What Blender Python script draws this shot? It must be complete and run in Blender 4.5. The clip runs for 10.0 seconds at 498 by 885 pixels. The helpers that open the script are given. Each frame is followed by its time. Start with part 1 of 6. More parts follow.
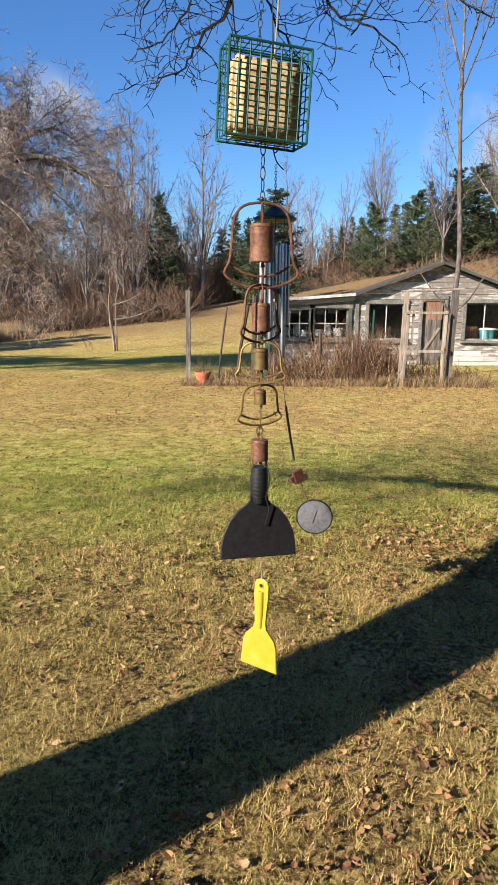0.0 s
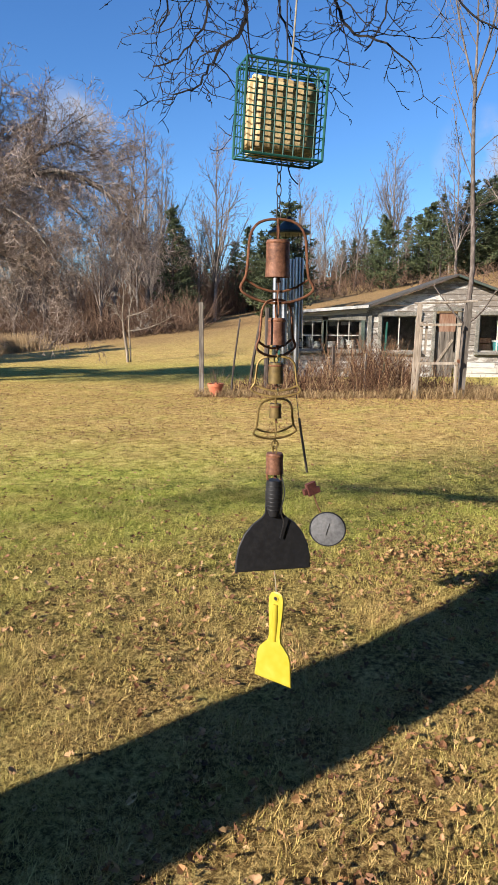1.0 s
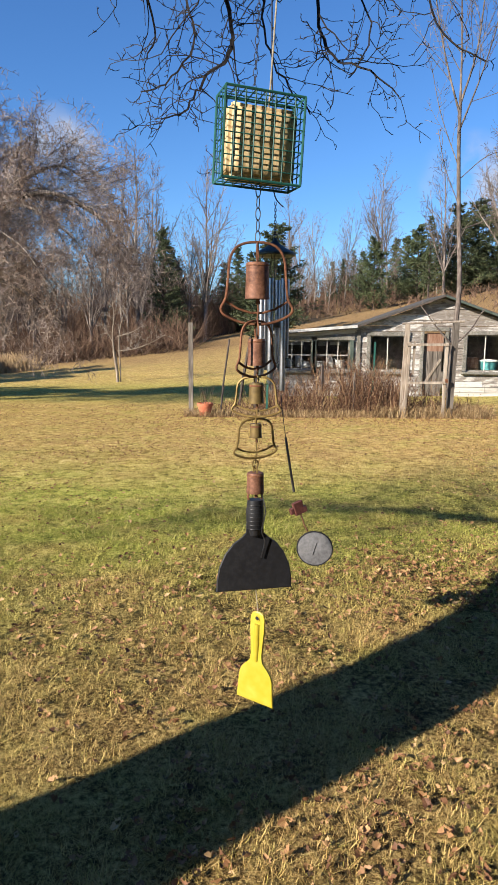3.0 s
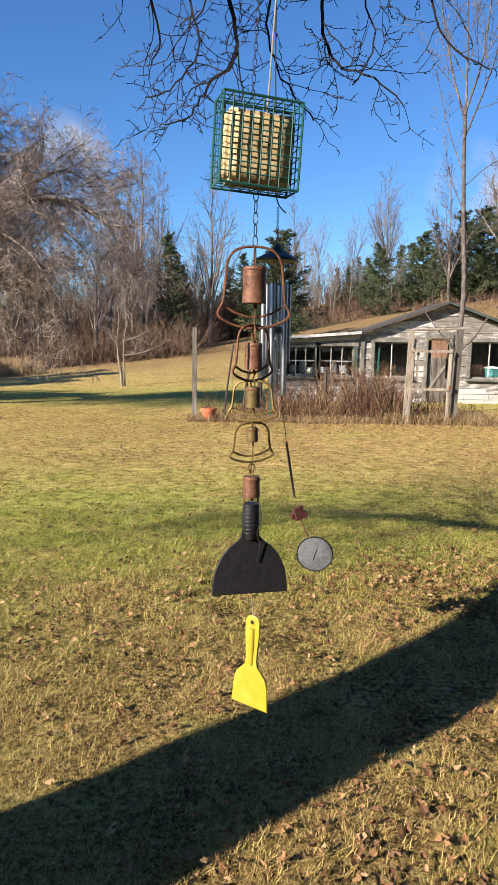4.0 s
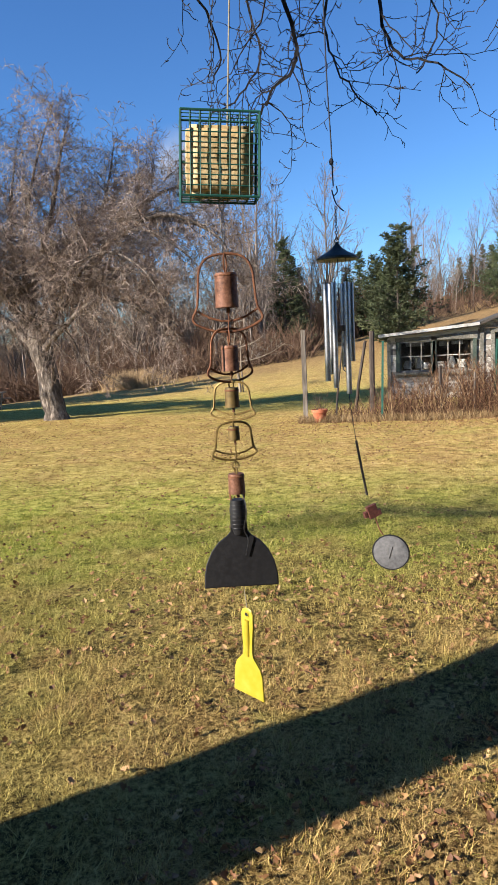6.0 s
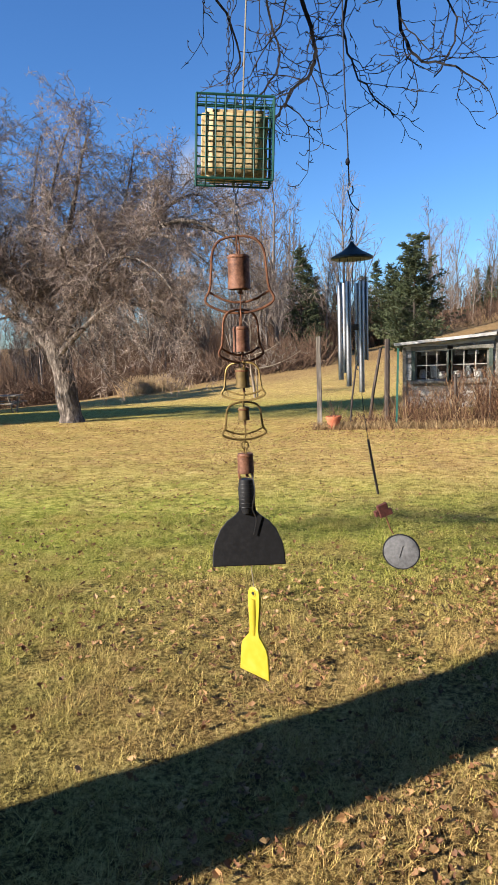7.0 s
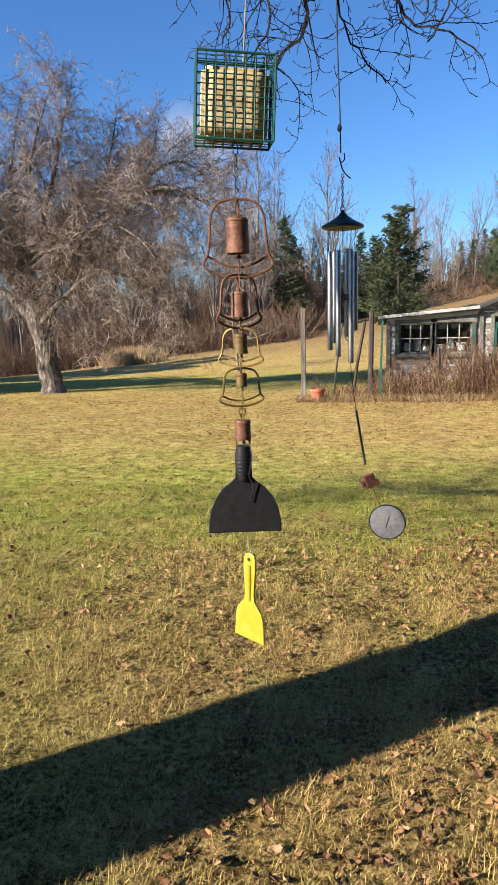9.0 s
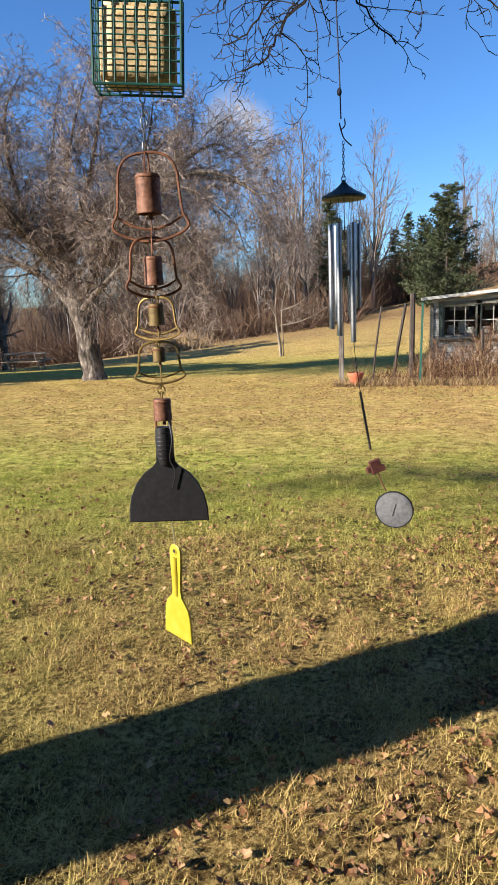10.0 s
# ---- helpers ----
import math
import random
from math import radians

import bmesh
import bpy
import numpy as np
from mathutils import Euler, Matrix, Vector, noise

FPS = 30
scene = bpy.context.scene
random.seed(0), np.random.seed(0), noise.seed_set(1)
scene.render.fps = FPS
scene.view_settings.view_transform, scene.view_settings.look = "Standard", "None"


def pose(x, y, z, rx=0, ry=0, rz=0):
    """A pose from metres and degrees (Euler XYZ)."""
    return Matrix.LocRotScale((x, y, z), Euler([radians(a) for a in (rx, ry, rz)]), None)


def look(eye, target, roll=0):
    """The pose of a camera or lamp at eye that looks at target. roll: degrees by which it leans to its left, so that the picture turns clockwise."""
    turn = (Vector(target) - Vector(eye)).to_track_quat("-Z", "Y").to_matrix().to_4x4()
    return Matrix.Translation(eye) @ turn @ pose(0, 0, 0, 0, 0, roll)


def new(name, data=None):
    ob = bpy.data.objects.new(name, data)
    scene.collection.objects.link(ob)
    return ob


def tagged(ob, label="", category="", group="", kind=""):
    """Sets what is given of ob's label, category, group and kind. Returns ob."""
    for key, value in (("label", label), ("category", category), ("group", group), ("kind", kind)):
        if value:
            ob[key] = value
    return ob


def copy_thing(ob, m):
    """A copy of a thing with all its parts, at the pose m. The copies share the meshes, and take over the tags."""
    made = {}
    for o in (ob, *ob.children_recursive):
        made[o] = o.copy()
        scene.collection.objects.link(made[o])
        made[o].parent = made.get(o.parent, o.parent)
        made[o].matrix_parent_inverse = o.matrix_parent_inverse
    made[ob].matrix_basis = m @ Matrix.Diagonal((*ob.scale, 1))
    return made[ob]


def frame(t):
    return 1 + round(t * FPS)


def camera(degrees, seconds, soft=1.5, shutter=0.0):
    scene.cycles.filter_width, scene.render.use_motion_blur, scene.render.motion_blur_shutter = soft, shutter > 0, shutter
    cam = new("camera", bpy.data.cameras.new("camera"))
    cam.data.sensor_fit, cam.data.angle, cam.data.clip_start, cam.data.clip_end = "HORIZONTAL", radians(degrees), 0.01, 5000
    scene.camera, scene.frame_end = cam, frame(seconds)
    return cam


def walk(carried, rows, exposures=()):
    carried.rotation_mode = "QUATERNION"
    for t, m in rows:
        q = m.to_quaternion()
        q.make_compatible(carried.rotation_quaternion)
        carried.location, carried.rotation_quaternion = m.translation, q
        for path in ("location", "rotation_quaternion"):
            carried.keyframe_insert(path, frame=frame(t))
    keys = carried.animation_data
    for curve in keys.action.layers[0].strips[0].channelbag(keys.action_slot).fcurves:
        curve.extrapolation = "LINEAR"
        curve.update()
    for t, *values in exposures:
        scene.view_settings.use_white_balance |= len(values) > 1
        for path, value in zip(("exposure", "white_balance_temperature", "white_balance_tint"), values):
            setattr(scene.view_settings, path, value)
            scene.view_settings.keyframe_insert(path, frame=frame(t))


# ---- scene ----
cam = camera(40.0, 10.0)
PATH = [
    (0, (0.078, 0.267, 1.507), (0.042, 2.225, 1.099), 0.5),
    (0.5, (0.063, 0.263, 1.509), (-0.002, 2.223, 1.116), 0.5),
    (1, (0.073, 0.26, 1.512), (0.001, 2.223, 1.136), 0.5),
    (1.5, (0.098, 0.255, 1.514), (0.046, 2.222, 1.157), 0.5),
    (2, (0.108, 0.254, 1.517), (0.086, 2.224, 1.175), 0.6),
    (2.5, (0.101, 0.255, 1.516), (0.083, 2.228, 1.186), 0.5),
    (3, (0.09, 0.253, 1.514), (0.045, 2.227, 1.194), 0.5),
    (4.5, (0.124, 0.25, 1.51), (0.07, 2.227, 1.208), 1.0),
    (5, (0.157, 0.238, 1.507), (0.136, 2.214, 1.199), 0.9),
    (5.5, (0.269, 0.237, 1.504), (0.03, 2.198, 1.193), -0.5),
    (5.7, (0.351, 0.239, 1.515), (-0.003, 2.182, 1.211), -2.6),
    (6.8, (0.361, 0.211, 1.463), (-0.124, 2.133, 1.197), -2.1),
    (7, (0.367, 0.211, 1.46), (-0.09, 2.139, 1.193), -2.0),
    (7.5, (0.378, 0.212, 1.464), (-0.005, 2.154, 1.18), -1.7),
    (8, (0.364, 0.212, 1.454), (0.007, 2.157, 1.15), -1.4),
    (8.5, (0.344, 0.204, 1.451), (-0.025, 2.143, 1.126), -1.2),
    (9, (0.34, 0.206, 1.45), (-0.066, 2.133, 1.102), -1.4),
    (9.5, (0.352, 0.225, 1.437), (-0.123, 2.133, 1.074), -1.8),
    (10, (0.522, 0.365, 1.415), (-0.019, 2.252, 1.031), -2.3),
]
walk(cam, [(t, look(eye, target, roll)) for t, eye, target, roll in PATH], [(0, 1.27), (5.2, 1.28), (6.6, 1.37), (9.0, 1.37), (10, 1.40)])

# ---- world, sun ----
SUN_AZ, SUN_EL = 40.0, 25.0          # degrees: way the light travels over the ground from +x towards +y; height
world = bpy.data.worlds.new("sky")
scene.world = world
world.use_nodes = True
wn, wl = world.node_tree.nodes, world.node_tree.links
sky = wn.new("ShaderNodeTexSky")
sky.sky_type = "NISHITA"
sky.sun_disc = False
sky.sun_elevation = radians(SUN_EL)
sky.sun_rotation = radians(270 - SUN_AZ)
sky.air_density, sky.dust_density, sky.ozone_density = 1.0, 0.2, 3.0
hue = wn.new("ShaderNodeHueSaturation")
hue.inputs["Saturation"].default_value = 1.1
wl.new(sky.outputs[0], hue.inputs["Color"])
tint = wn.new("ShaderNodeMix")
tint.data_type, tint.blend_type = "RGBA", "MULTIPLY"
tint.inputs[0].default_value = 1.0
tint.inputs[7].default_value = (0.84, 1.17, 1.58, 1.0)
wl.new(hue.outputs[0], tint.inputs[6])
# two thin wisps of cloud low over the woods
way = wn.new("ShaderNodeTexCoord").outputs["Generated"]
puff = wn.new("ShaderNodeTexNoise")
puff.inputs["Scale"].default_value, puff.inputs["Detail"].default_value = 14.0, 6.0
wl.new(way, puff.inputs["Vector"])
cloudy = tint.outputs[2]
for at, edge in (((-0.30, 1.0, 0.235), 0.9972), ((0.275, 1.0, 0.21), 0.9978)):
    dot = wn.new("ShaderNodeVectorMath")
    dot.operation = "DOT_PRODUCT"
    dot.inputs[1].default_value = Vector(at).normalized()
    wl.new(way, dot.inputs[0])
    near = wn.new("ShaderNodeMapRange")
    near.interpolation_type = "SMOOTHSTEP"
    near.inputs[1].default_value, near.inputs[2].default_value = edge, 0.9999
    wl.new(dot.outputs["Value"], near.inputs[0])
    soft = wn.new("ShaderNodeMath")
    soft.operation = "MULTIPLY"
    wl.new(near.outputs[0], soft.inputs[0])
    thick = wn.new("ShaderNodeMapRange")
    thick.inputs[1].default_value, thick.inputs[2].default_value, thick.inputs[4].default_value = 0.38, 0.62, 0.95
    wl.new(puff.outputs["Fac"], thick.inputs[0])
    wl.new(thick.outputs[0], soft.inputs[1])
    layer = wn.new("ShaderNodeMix")
    layer.data_type = "RGBA"
    layer.inputs[7].default_value = (5.6, 5.9, 6.6, 1.0)
    wl.new(soft.outputs[0], layer.inputs[0])
    wl.new(cloudy, layer.inputs[6])
    cloudy = layer.outputs[2]
wl.new(cloudy, wn["Background"].inputs[0])
wn["Background"].inputs[1].default_value = 0.0465
sun_data = bpy.data.lights.new("sun", "SUN")
sun_data.energy, sun_data.angle, sun_data.color = 5.0, radians(0.5), (1.0, 0.905, 0.80)
sun = new("sun", sun_data)
_e, _a = radians(SUN_EL), radians(SUN_AZ)
SUN_WAY = Vector((math.cos(_a) * math.cos(_e), math.sin(_a) * math.cos(_e), -math.sin(_e)))
sun.matrix_world = look((-20, -17, 12), Vector((-20, -17, 12)) + SUN_WAY)
scene.view_settings.exposure = 1.28


# ---- materials ----
DULL = 0.82                          # one cut to every base colour, so that shade deepens under the raised exposure


def lin(r, g, b):
    return (r * DULL, g * DULL, b * DULL, 1.0)


class Nodes:
    """A material's node tree with short hands."""

    def __init__(self, name, rough=0.8, metal=0.0, spec=0.3):
        self.m = bpy.data.materials.new(name)
        self.m.use_nodes = True
        self.t = self.m.node_tree
        self.b = self.t.nodes["Principled BSDF"]
        self.b.inputs["Roughness"].default_value = rough
        self.b.inputs["Metallic"].default_value = metal
        self.b.inputs["Specular IOR Level"].default_value = spec

    def link(self, a, b):
        self.t.links.new(a, b)

    def coords(self, world_space=False, stretch=(1, 1, 1)):
        if world_space:
            out = self.t.nodes.new("ShaderNodeNewGeometry").outputs["Position"]
        else:
            out = self.t.nodes.new("ShaderNodeTexCoord").outputs["Object"]
        if stretch != (1, 1, 1):
            mp = self.t.nodes.new("ShaderNodeMapping")
            mp.inputs["Scale"].default_value = stretch
            self.link(out, mp.inputs["Vector"])
            out = mp.outputs[0]
        return out

    def noise(self, scale, detail=4, vec=None, rough=0.6):
        n = self.t.nodes.new("ShaderNodeTexNoise")
        n.inputs["Scale"].default_value = scale
        n.inputs["Detail"].default_value = detail
        n.inputs["Roughness"].default_value = rough
        if vec is not None:
            self.link(vec, n.inputs["Vector"])
        return n.outputs["Fac"]

    def ramp(self, fac, stops):
        r = self.t.nodes.new("ShaderNodeValToRGB")
        el = r.color_ramp.elements
        while len(el) < len(stops):
            el.new(0.5)
        for e, (p, c) in zip(el, stops):
            e.position, e.color = p, c
        self.link(fac, r.inputs[0])
        return r.outputs[0]

    def mix(self, fac, a, b, how="MIX"):
        n = self.t.nodes.new("ShaderNodeMix")
        n.data_type, n.blend_type = "RGBA", how
        for sock, v in ((n.inputs[0], fac), (n.inputs[6], a), (n.inputs[7], b)):
            if isinstance(v, (int, float, tuple)):
                sock.default_value = v
            else:
                self.link(v, sock)
        return n.outputs[2]

    def math(self, op, a, b=0.0, c=0.0, clamp=False):
        n = self.t.nodes.new("ShaderNodeMath")
        n.operation, n.use_clamp = op, clamp
        for sock, v in zip(n.inputs, (a, b, c)):
            if isinstance(v, (int, float)):
                sock.default_value = v
            else:
                self.link(v, sock)
        return n.outputs[0]

    def smooth(self, v, lo, hi, to_lo=0.0, to_hi=1.0):
        n = self.t.nodes.new("ShaderNodeMapRange")
        n.interpolation_type = "SMOOTHSTEP"
        for i, x in ((1, lo), (2, hi), (3, to_lo), (4, to_hi)):
            n.inputs[i].default_value = x
        self.link(v, n.inputs[0])
        return n.outputs[0]

    def island(self):
        return self.t.nodes.new("ShaderNodeNewGeometry").outputs["Random Per Island"]

    def each(self):
        return self.t.nodes.new("ShaderNodeObjectInfo").outputs["Random"]

    def colour(self, c):
        if isinstance(c, tuple):
            self.b.inputs["Base Color"].default_value = c
        else:
            self.link(c, self.b.inputs["Base Color"])
        return self

    def bump(self, h, strength=0.3, dist=0.01):
        n = self.t.nodes.new("ShaderNodeBump")
        n.inputs["Strength"].default_value, n.inputs["Distance"].default_value = strength, dist
        self.link(h, n.inputs["Height"])
        self.link(n.outputs[0], self.b.inputs["Normal"])
        return self


def speckled(name, dark, mid, light, fine=40.0, coarse=4.0, rough=0.8, metal=0.0, bump=0.3, dist=0.005, stretch=(1, 1, 1), vary=0.25, spec=0.3):
    n = Nodes(name, rough, metal, spec)
    v = n.coords(stretch=stretch)
    f, c = n.noise(fine, 5, v), n.noise(coarse, 3, v)
    k = n.math("ADD", n.math("MULTIPLY", f, 0.55), n.math("MULTIPLY", c, 0.45))
    col = n.ramp(k, [(0.33, dark), (0.5, mid), (0.67, light)])
    if vary:
        e = n.math("MULTIPLY_ADD", n.each(), 2 * vary, 1 - vary)
        grey = n.t.nodes.new("ShaderNodeCombineColor")
        for i in range(3):
            n.link(e, grey.inputs[i])
        col = n.mix(1.0, col, grey.outputs[0], "MULTIPLY")
    n.colour(col)
    if bump:
        n.bump(f, bump, dist)
    return n.m


def lawn_colour(n):
    """Growth over the yard: a mown green strip, straw-coloured stretches and worn brown patches."""
    pos = n.coords(world_space=True)
    sep = n.t.nodes.new("ShaderNodeSeparateXYZ")
    n.link(pos, sep.inputs[0])
    x, y = sep.outputs[0], sep.outputs[1]
    wob = n.noise(0.55, 4, pos)
    yy = n.math("ADD", y, n.math("MULTIPLY_ADD", wob, 3.0, -1.5))
    strip = n.math("MULTIPLY", n.smooth(yy, 2.8, 5.2), n.smooth(yy, 6.0, 9.5, 1.0, 0.0))
    strip = n.math("MULTIPLY", strip, n.smooth(x, -1.0, 3.5, 1.0, 0.85))
    far = n.math("MULTIPLY", n.smooth(yy, 15.0, 18.5), n.smooth(yy, 24.0, 33.0, 0.75, 0.0))
    patch = n.noise(1.7, 5, pos, 0.65)
    blot = n.smooth(patch, 0.46, 0.66)
    strip = n.math("MULTIPLY", strip, n.smooth(patch, 0.3, 0.6, 0.45, 1.0))
    green = n.math("MAXIMUM", n.math("MAXIMUM", strip, n.math("MULTIPLY", far, 0.75)), n.math("MULTIPLY", blot, 0.42))
    damp = n.math("MULTIPLY", n.smooth(n.math("ADD", x, n.math("MULTIPLY", wob, 1.2)), -1.2, 0.9, 0.6, 0.0), n.smooth(patch, 0.34, 0.58, 0.2, 1.0))
    green = n.math("MAXIMUM", green, n.math("MULTIPLY", damp, n.smooth(y, 6.0, 11.0, 1.0, 0.3)))
    slope = n.math("MULTIPLY", n.math("MAXIMUM", n.math("SUBTRACT", x, 4.0), 0.0), 1.8)
    wood = n.smooth(n.math("ADD", n.math("ADD", y, slope), n.math("MULTIPLY_ADD", n.noise(0.2, 4, pos), 16.0, -8.0)), 28.0, 48.0)
    return green, wood, pos


def ground_material():
    n = Nodes("lawn_soil", 0.95, 0, 0.1)
    green, wood, pos = lawn_colour(n)
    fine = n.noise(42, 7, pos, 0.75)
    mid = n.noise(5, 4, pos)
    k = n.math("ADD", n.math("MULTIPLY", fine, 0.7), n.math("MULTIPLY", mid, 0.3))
    # near-black low ends of the straw and green ramps paint in shade between tufts
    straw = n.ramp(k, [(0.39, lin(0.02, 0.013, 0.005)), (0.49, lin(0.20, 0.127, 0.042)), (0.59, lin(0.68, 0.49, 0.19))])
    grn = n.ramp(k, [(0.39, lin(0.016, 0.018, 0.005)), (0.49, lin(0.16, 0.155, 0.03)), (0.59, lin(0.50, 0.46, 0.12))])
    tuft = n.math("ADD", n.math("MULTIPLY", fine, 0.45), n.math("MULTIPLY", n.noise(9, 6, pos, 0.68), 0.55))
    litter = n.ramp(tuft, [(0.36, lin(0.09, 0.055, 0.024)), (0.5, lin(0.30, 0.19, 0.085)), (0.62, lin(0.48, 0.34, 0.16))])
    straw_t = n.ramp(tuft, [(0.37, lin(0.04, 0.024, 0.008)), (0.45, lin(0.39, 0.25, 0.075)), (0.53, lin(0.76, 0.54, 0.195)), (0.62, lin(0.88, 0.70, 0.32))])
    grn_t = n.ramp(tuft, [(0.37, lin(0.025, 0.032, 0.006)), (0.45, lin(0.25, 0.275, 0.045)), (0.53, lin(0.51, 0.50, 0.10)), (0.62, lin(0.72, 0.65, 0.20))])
    brown = n.smooth(n.noise(1.3, 7, pos, 0.75), 0.46, 0.62, 0.0, 0.5)
    straw_t = n.mix(brown, straw_t, lin(0.36, 0.21, 0.085))
    sep = n.t.nodes.new("ShaderNodeSeparateXYZ")
    n.link(pos, sep.inputs[0])
    left = n.math("MULTIPLY", sep.outputs[0], -0.8)
    closed = n.smooth(n.math("ADD", n.math("ADD", sep.outputs[1], left), n.math("MULTIPLY_ADD", mid, 4.0, -2.0)), 3.6, 8.0)
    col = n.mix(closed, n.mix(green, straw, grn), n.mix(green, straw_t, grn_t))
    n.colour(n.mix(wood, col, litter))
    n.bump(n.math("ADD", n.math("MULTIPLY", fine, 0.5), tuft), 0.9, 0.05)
    return n.m


def blade_material():
    n = Nodes("grass_blade", 0.85, 0, 0.08)
    green, wood, pos = lawn_colour(n)
    r = n.island()
    dry = n.ramp(r, [(0.0, lin(0.12, 0.068, 0.034)), (0.25, lin(0.41, 0.265, 0.092)), (0.75, lin(0.68, 0.49, 0.20)), (1.0, lin(0.35, 0.31, 0.065))])
    liv = n.ramp(r, [(0.0, lin(0.13, 0.14, 0.02)), (0.4, lin(0.29, 0.33, 0.052)), (0.8, lin(0.48, 0.48, 0.11)), (1.0, lin(0.68, 0.53, 0.22))])
    n.colour(n.mix(green, dry, liv))
    return n.m


M_GROUND = ground_material()
M_BLADE = blade_material()
M_BARK_APPLE = speckled("apple_bark", lin(0.014, 0.011, 0.009), lin(0.12, 0.096, 0.078), lin(0.48, 0.41, 0.34), 20, 6, 0.9, bump=1.0, dist=0.06, stretch=(1, 1, 0.3), vary=0)
M_BARK_SLIM = speckled("slim_bark", lin(0.03, 0.024, 0.02), lin(0.115, 0.092, 0.076), lin(0.28, 0.235, 0.20), 20, 3, 0.9, bump=0.6, dist=0.01, stretch=(1, 1, 0.35), vary=0)
M_TWIG_APPLE = speckled("apple_twig", lin(0.03, 0.021, 0.016), lin(0.21, 0.154, 0.12), lin(0.66, 0.55, 0.46), 9, 1.2, 0.8, bump=0, vary=0)
M_BARK_GREY = speckled("grey_bark", lin(0.07, 0.056, 0.046), lin(0.20, 0.165, 0.137), lin(0.40, 0.35, 0.30), 8, 0.7, 0.9, bump=0.6, dist=0.03, stretch=(1, 1, 0.4))
M_TWIG_GREY = speckled("woods_twig", lin(0.05, 0.036, 0.03), lin(0.145, 0.108, 0.09), lin(0.29, 0.235, 0.205), 4, 0.5, 0.85, bump=0, vary=0.35)
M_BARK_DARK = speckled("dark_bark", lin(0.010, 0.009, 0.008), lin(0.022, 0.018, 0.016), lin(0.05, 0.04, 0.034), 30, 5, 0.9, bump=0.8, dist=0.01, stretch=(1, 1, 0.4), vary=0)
M_NEEDLE = speckled("conifer_needles", lin(0.02, 0.031, 0.013), lin(0.062, 0.082, 0.034), lin(0.145, 0.158, 0.07), 3, 0.5, 0.7, bump=0, vary=0.3)
M_BRUSH = speckled("dead_brush", lin(0.06, 0.034, 0.024), lin(0.145, 0.088, 0.056), lin(0.26, 0.17, 0.11), 6, 0.6, 0.9, bump=0, vary=0.2)


def weed_material():
    n = Nodes("dry_weed", 0.9, 0, 0.1)
    n.colour(n.ramp(n.island(), [(0.0, lin(0.035, 0.018, 0.013)), (0.5, lin(0.115, 0.058, 0.034)), (0.82, lin(0.25, 0.15, 0.082)), (1.0, lin(0.42, 0.30, 0.17))]))
    return n.m


M_WEED = weed_material()


def straw_material():
    n = Nodes("bleached_straw", 0.85, 0, 0.15)
    n.colour(n.ramp(n.island(), [(0.0, lin(0.11, 0.065, 0.033)), (0.4, lin(0.27, 0.175, 0.085)), (0.8, lin(0.44, 0.31, 0.155)), (1.0, lin(0.54, 0.41, 0.23))]))
    return n.m


M_STRAW = straw_material()


def leaf_material():
    n = Nodes("dry_leaf", 0.65, 0, 0.3)
    v = n.coords()
    c = n.ramp(n.each(), [(0.0, lin(0.12, 0.055, 0.03)), (0.35, lin(0.31, 0.145, 0.065)), (0.7, lin(0.42, 0.21, 0.095)), (1.0, lin(0.50, 0.30, 0.15))])
    d = n.ramp(n.noise(70, 4, v), [(0.35, lin(0.6, 0.55, 0.5)), (0.6, lin(1, 1, 1))])
    n.colour(n.mix(1.0, c, d, "MULTIPLY")).bump(n.noise(45, 3, v), 0.4, 0.004)
    return n.m


def leaf_stuff_material():
    n = Nodes("leaf_litter", 0.7, 0, 0.2)
    n.colour(n.ramp(n.island(), [(0.0, lin(0.10, 0.045, 0.022)), (0.4, lin(0.23, 0.115, 0.05)), (0.8, lin(0.37, 0.21, 0.095)), (1.0, lin(0.48, 0.32, 0.16))]))
    return n.m


M_LEAF, M_LITTER = leaf_material(), leaf_stuff_material()


def siding_material():
    """White paint worn off grey boards, in long flakes."""
    n = Nodes("weathered_siding", 0.85, 0, 0.2)
    v = n.coords(stretch=(1, 1, 6))
    w = n.coords(world_space=True, stretch=(1.2, 1, 3.5))
    grain = n.noise(14, 6, n.coords(stretch=(0.5, 1, 12)))
    wood = n.ramp(grain, [(0.3, lin(0.10, 0.085, 0.07)), (0.55, lin(0.24, 0.21, 0.18)), (0.75, lin(0.36, 0.33, 0.29))])
    paint = n.ramp(n.noise(9, 4, v), [(0.3, lin(0.42, 0.40, 0.36)), (0.7, lin(0.66, 0.64, 0.59))])
    k = n.math("ADD", n.math("MULTIPLY", n.noise(3.2, 6, w, 0.7), 0.8), n.math("MULTIPLY", n.each(), 0.22))
    n.colour(n.mix(n.smooth(k, 0.44, 0.60), wood, paint)).bump(grain, 0.4, 0.006)
    return n.m


M_SIDING = siding_material()
M_WHITEBOARD = speckled("white_board", lin(0.28, 0.26, 0.22), lin(0.50, 0.47, 0.41), lin(0.64, 0.61, 0.54), 20, 2, 0.7, bump=0.2, stretch=(0.3, 1, 3), vary=0.1)
M_FASCIA = speckled("white_fascia_paint", lin(0.26, 0.25, 0.225), lin(0.48, 0.465, 0.43), lin(0.66, 0.65, 0.61), 20, 2, 0.6, bump=0.1, vary=0)
M_OLDWOOD = speckled("weathered_wood", lin(0.035, 0.029, 0.024), lin(0.125, 0.106, 0.086), lin(0.28, 0.245, 0.205), 26, 5, 0.9, bump=0.5, dist=0.006, stretch=(1, 1, 0.12), vary=0.2)
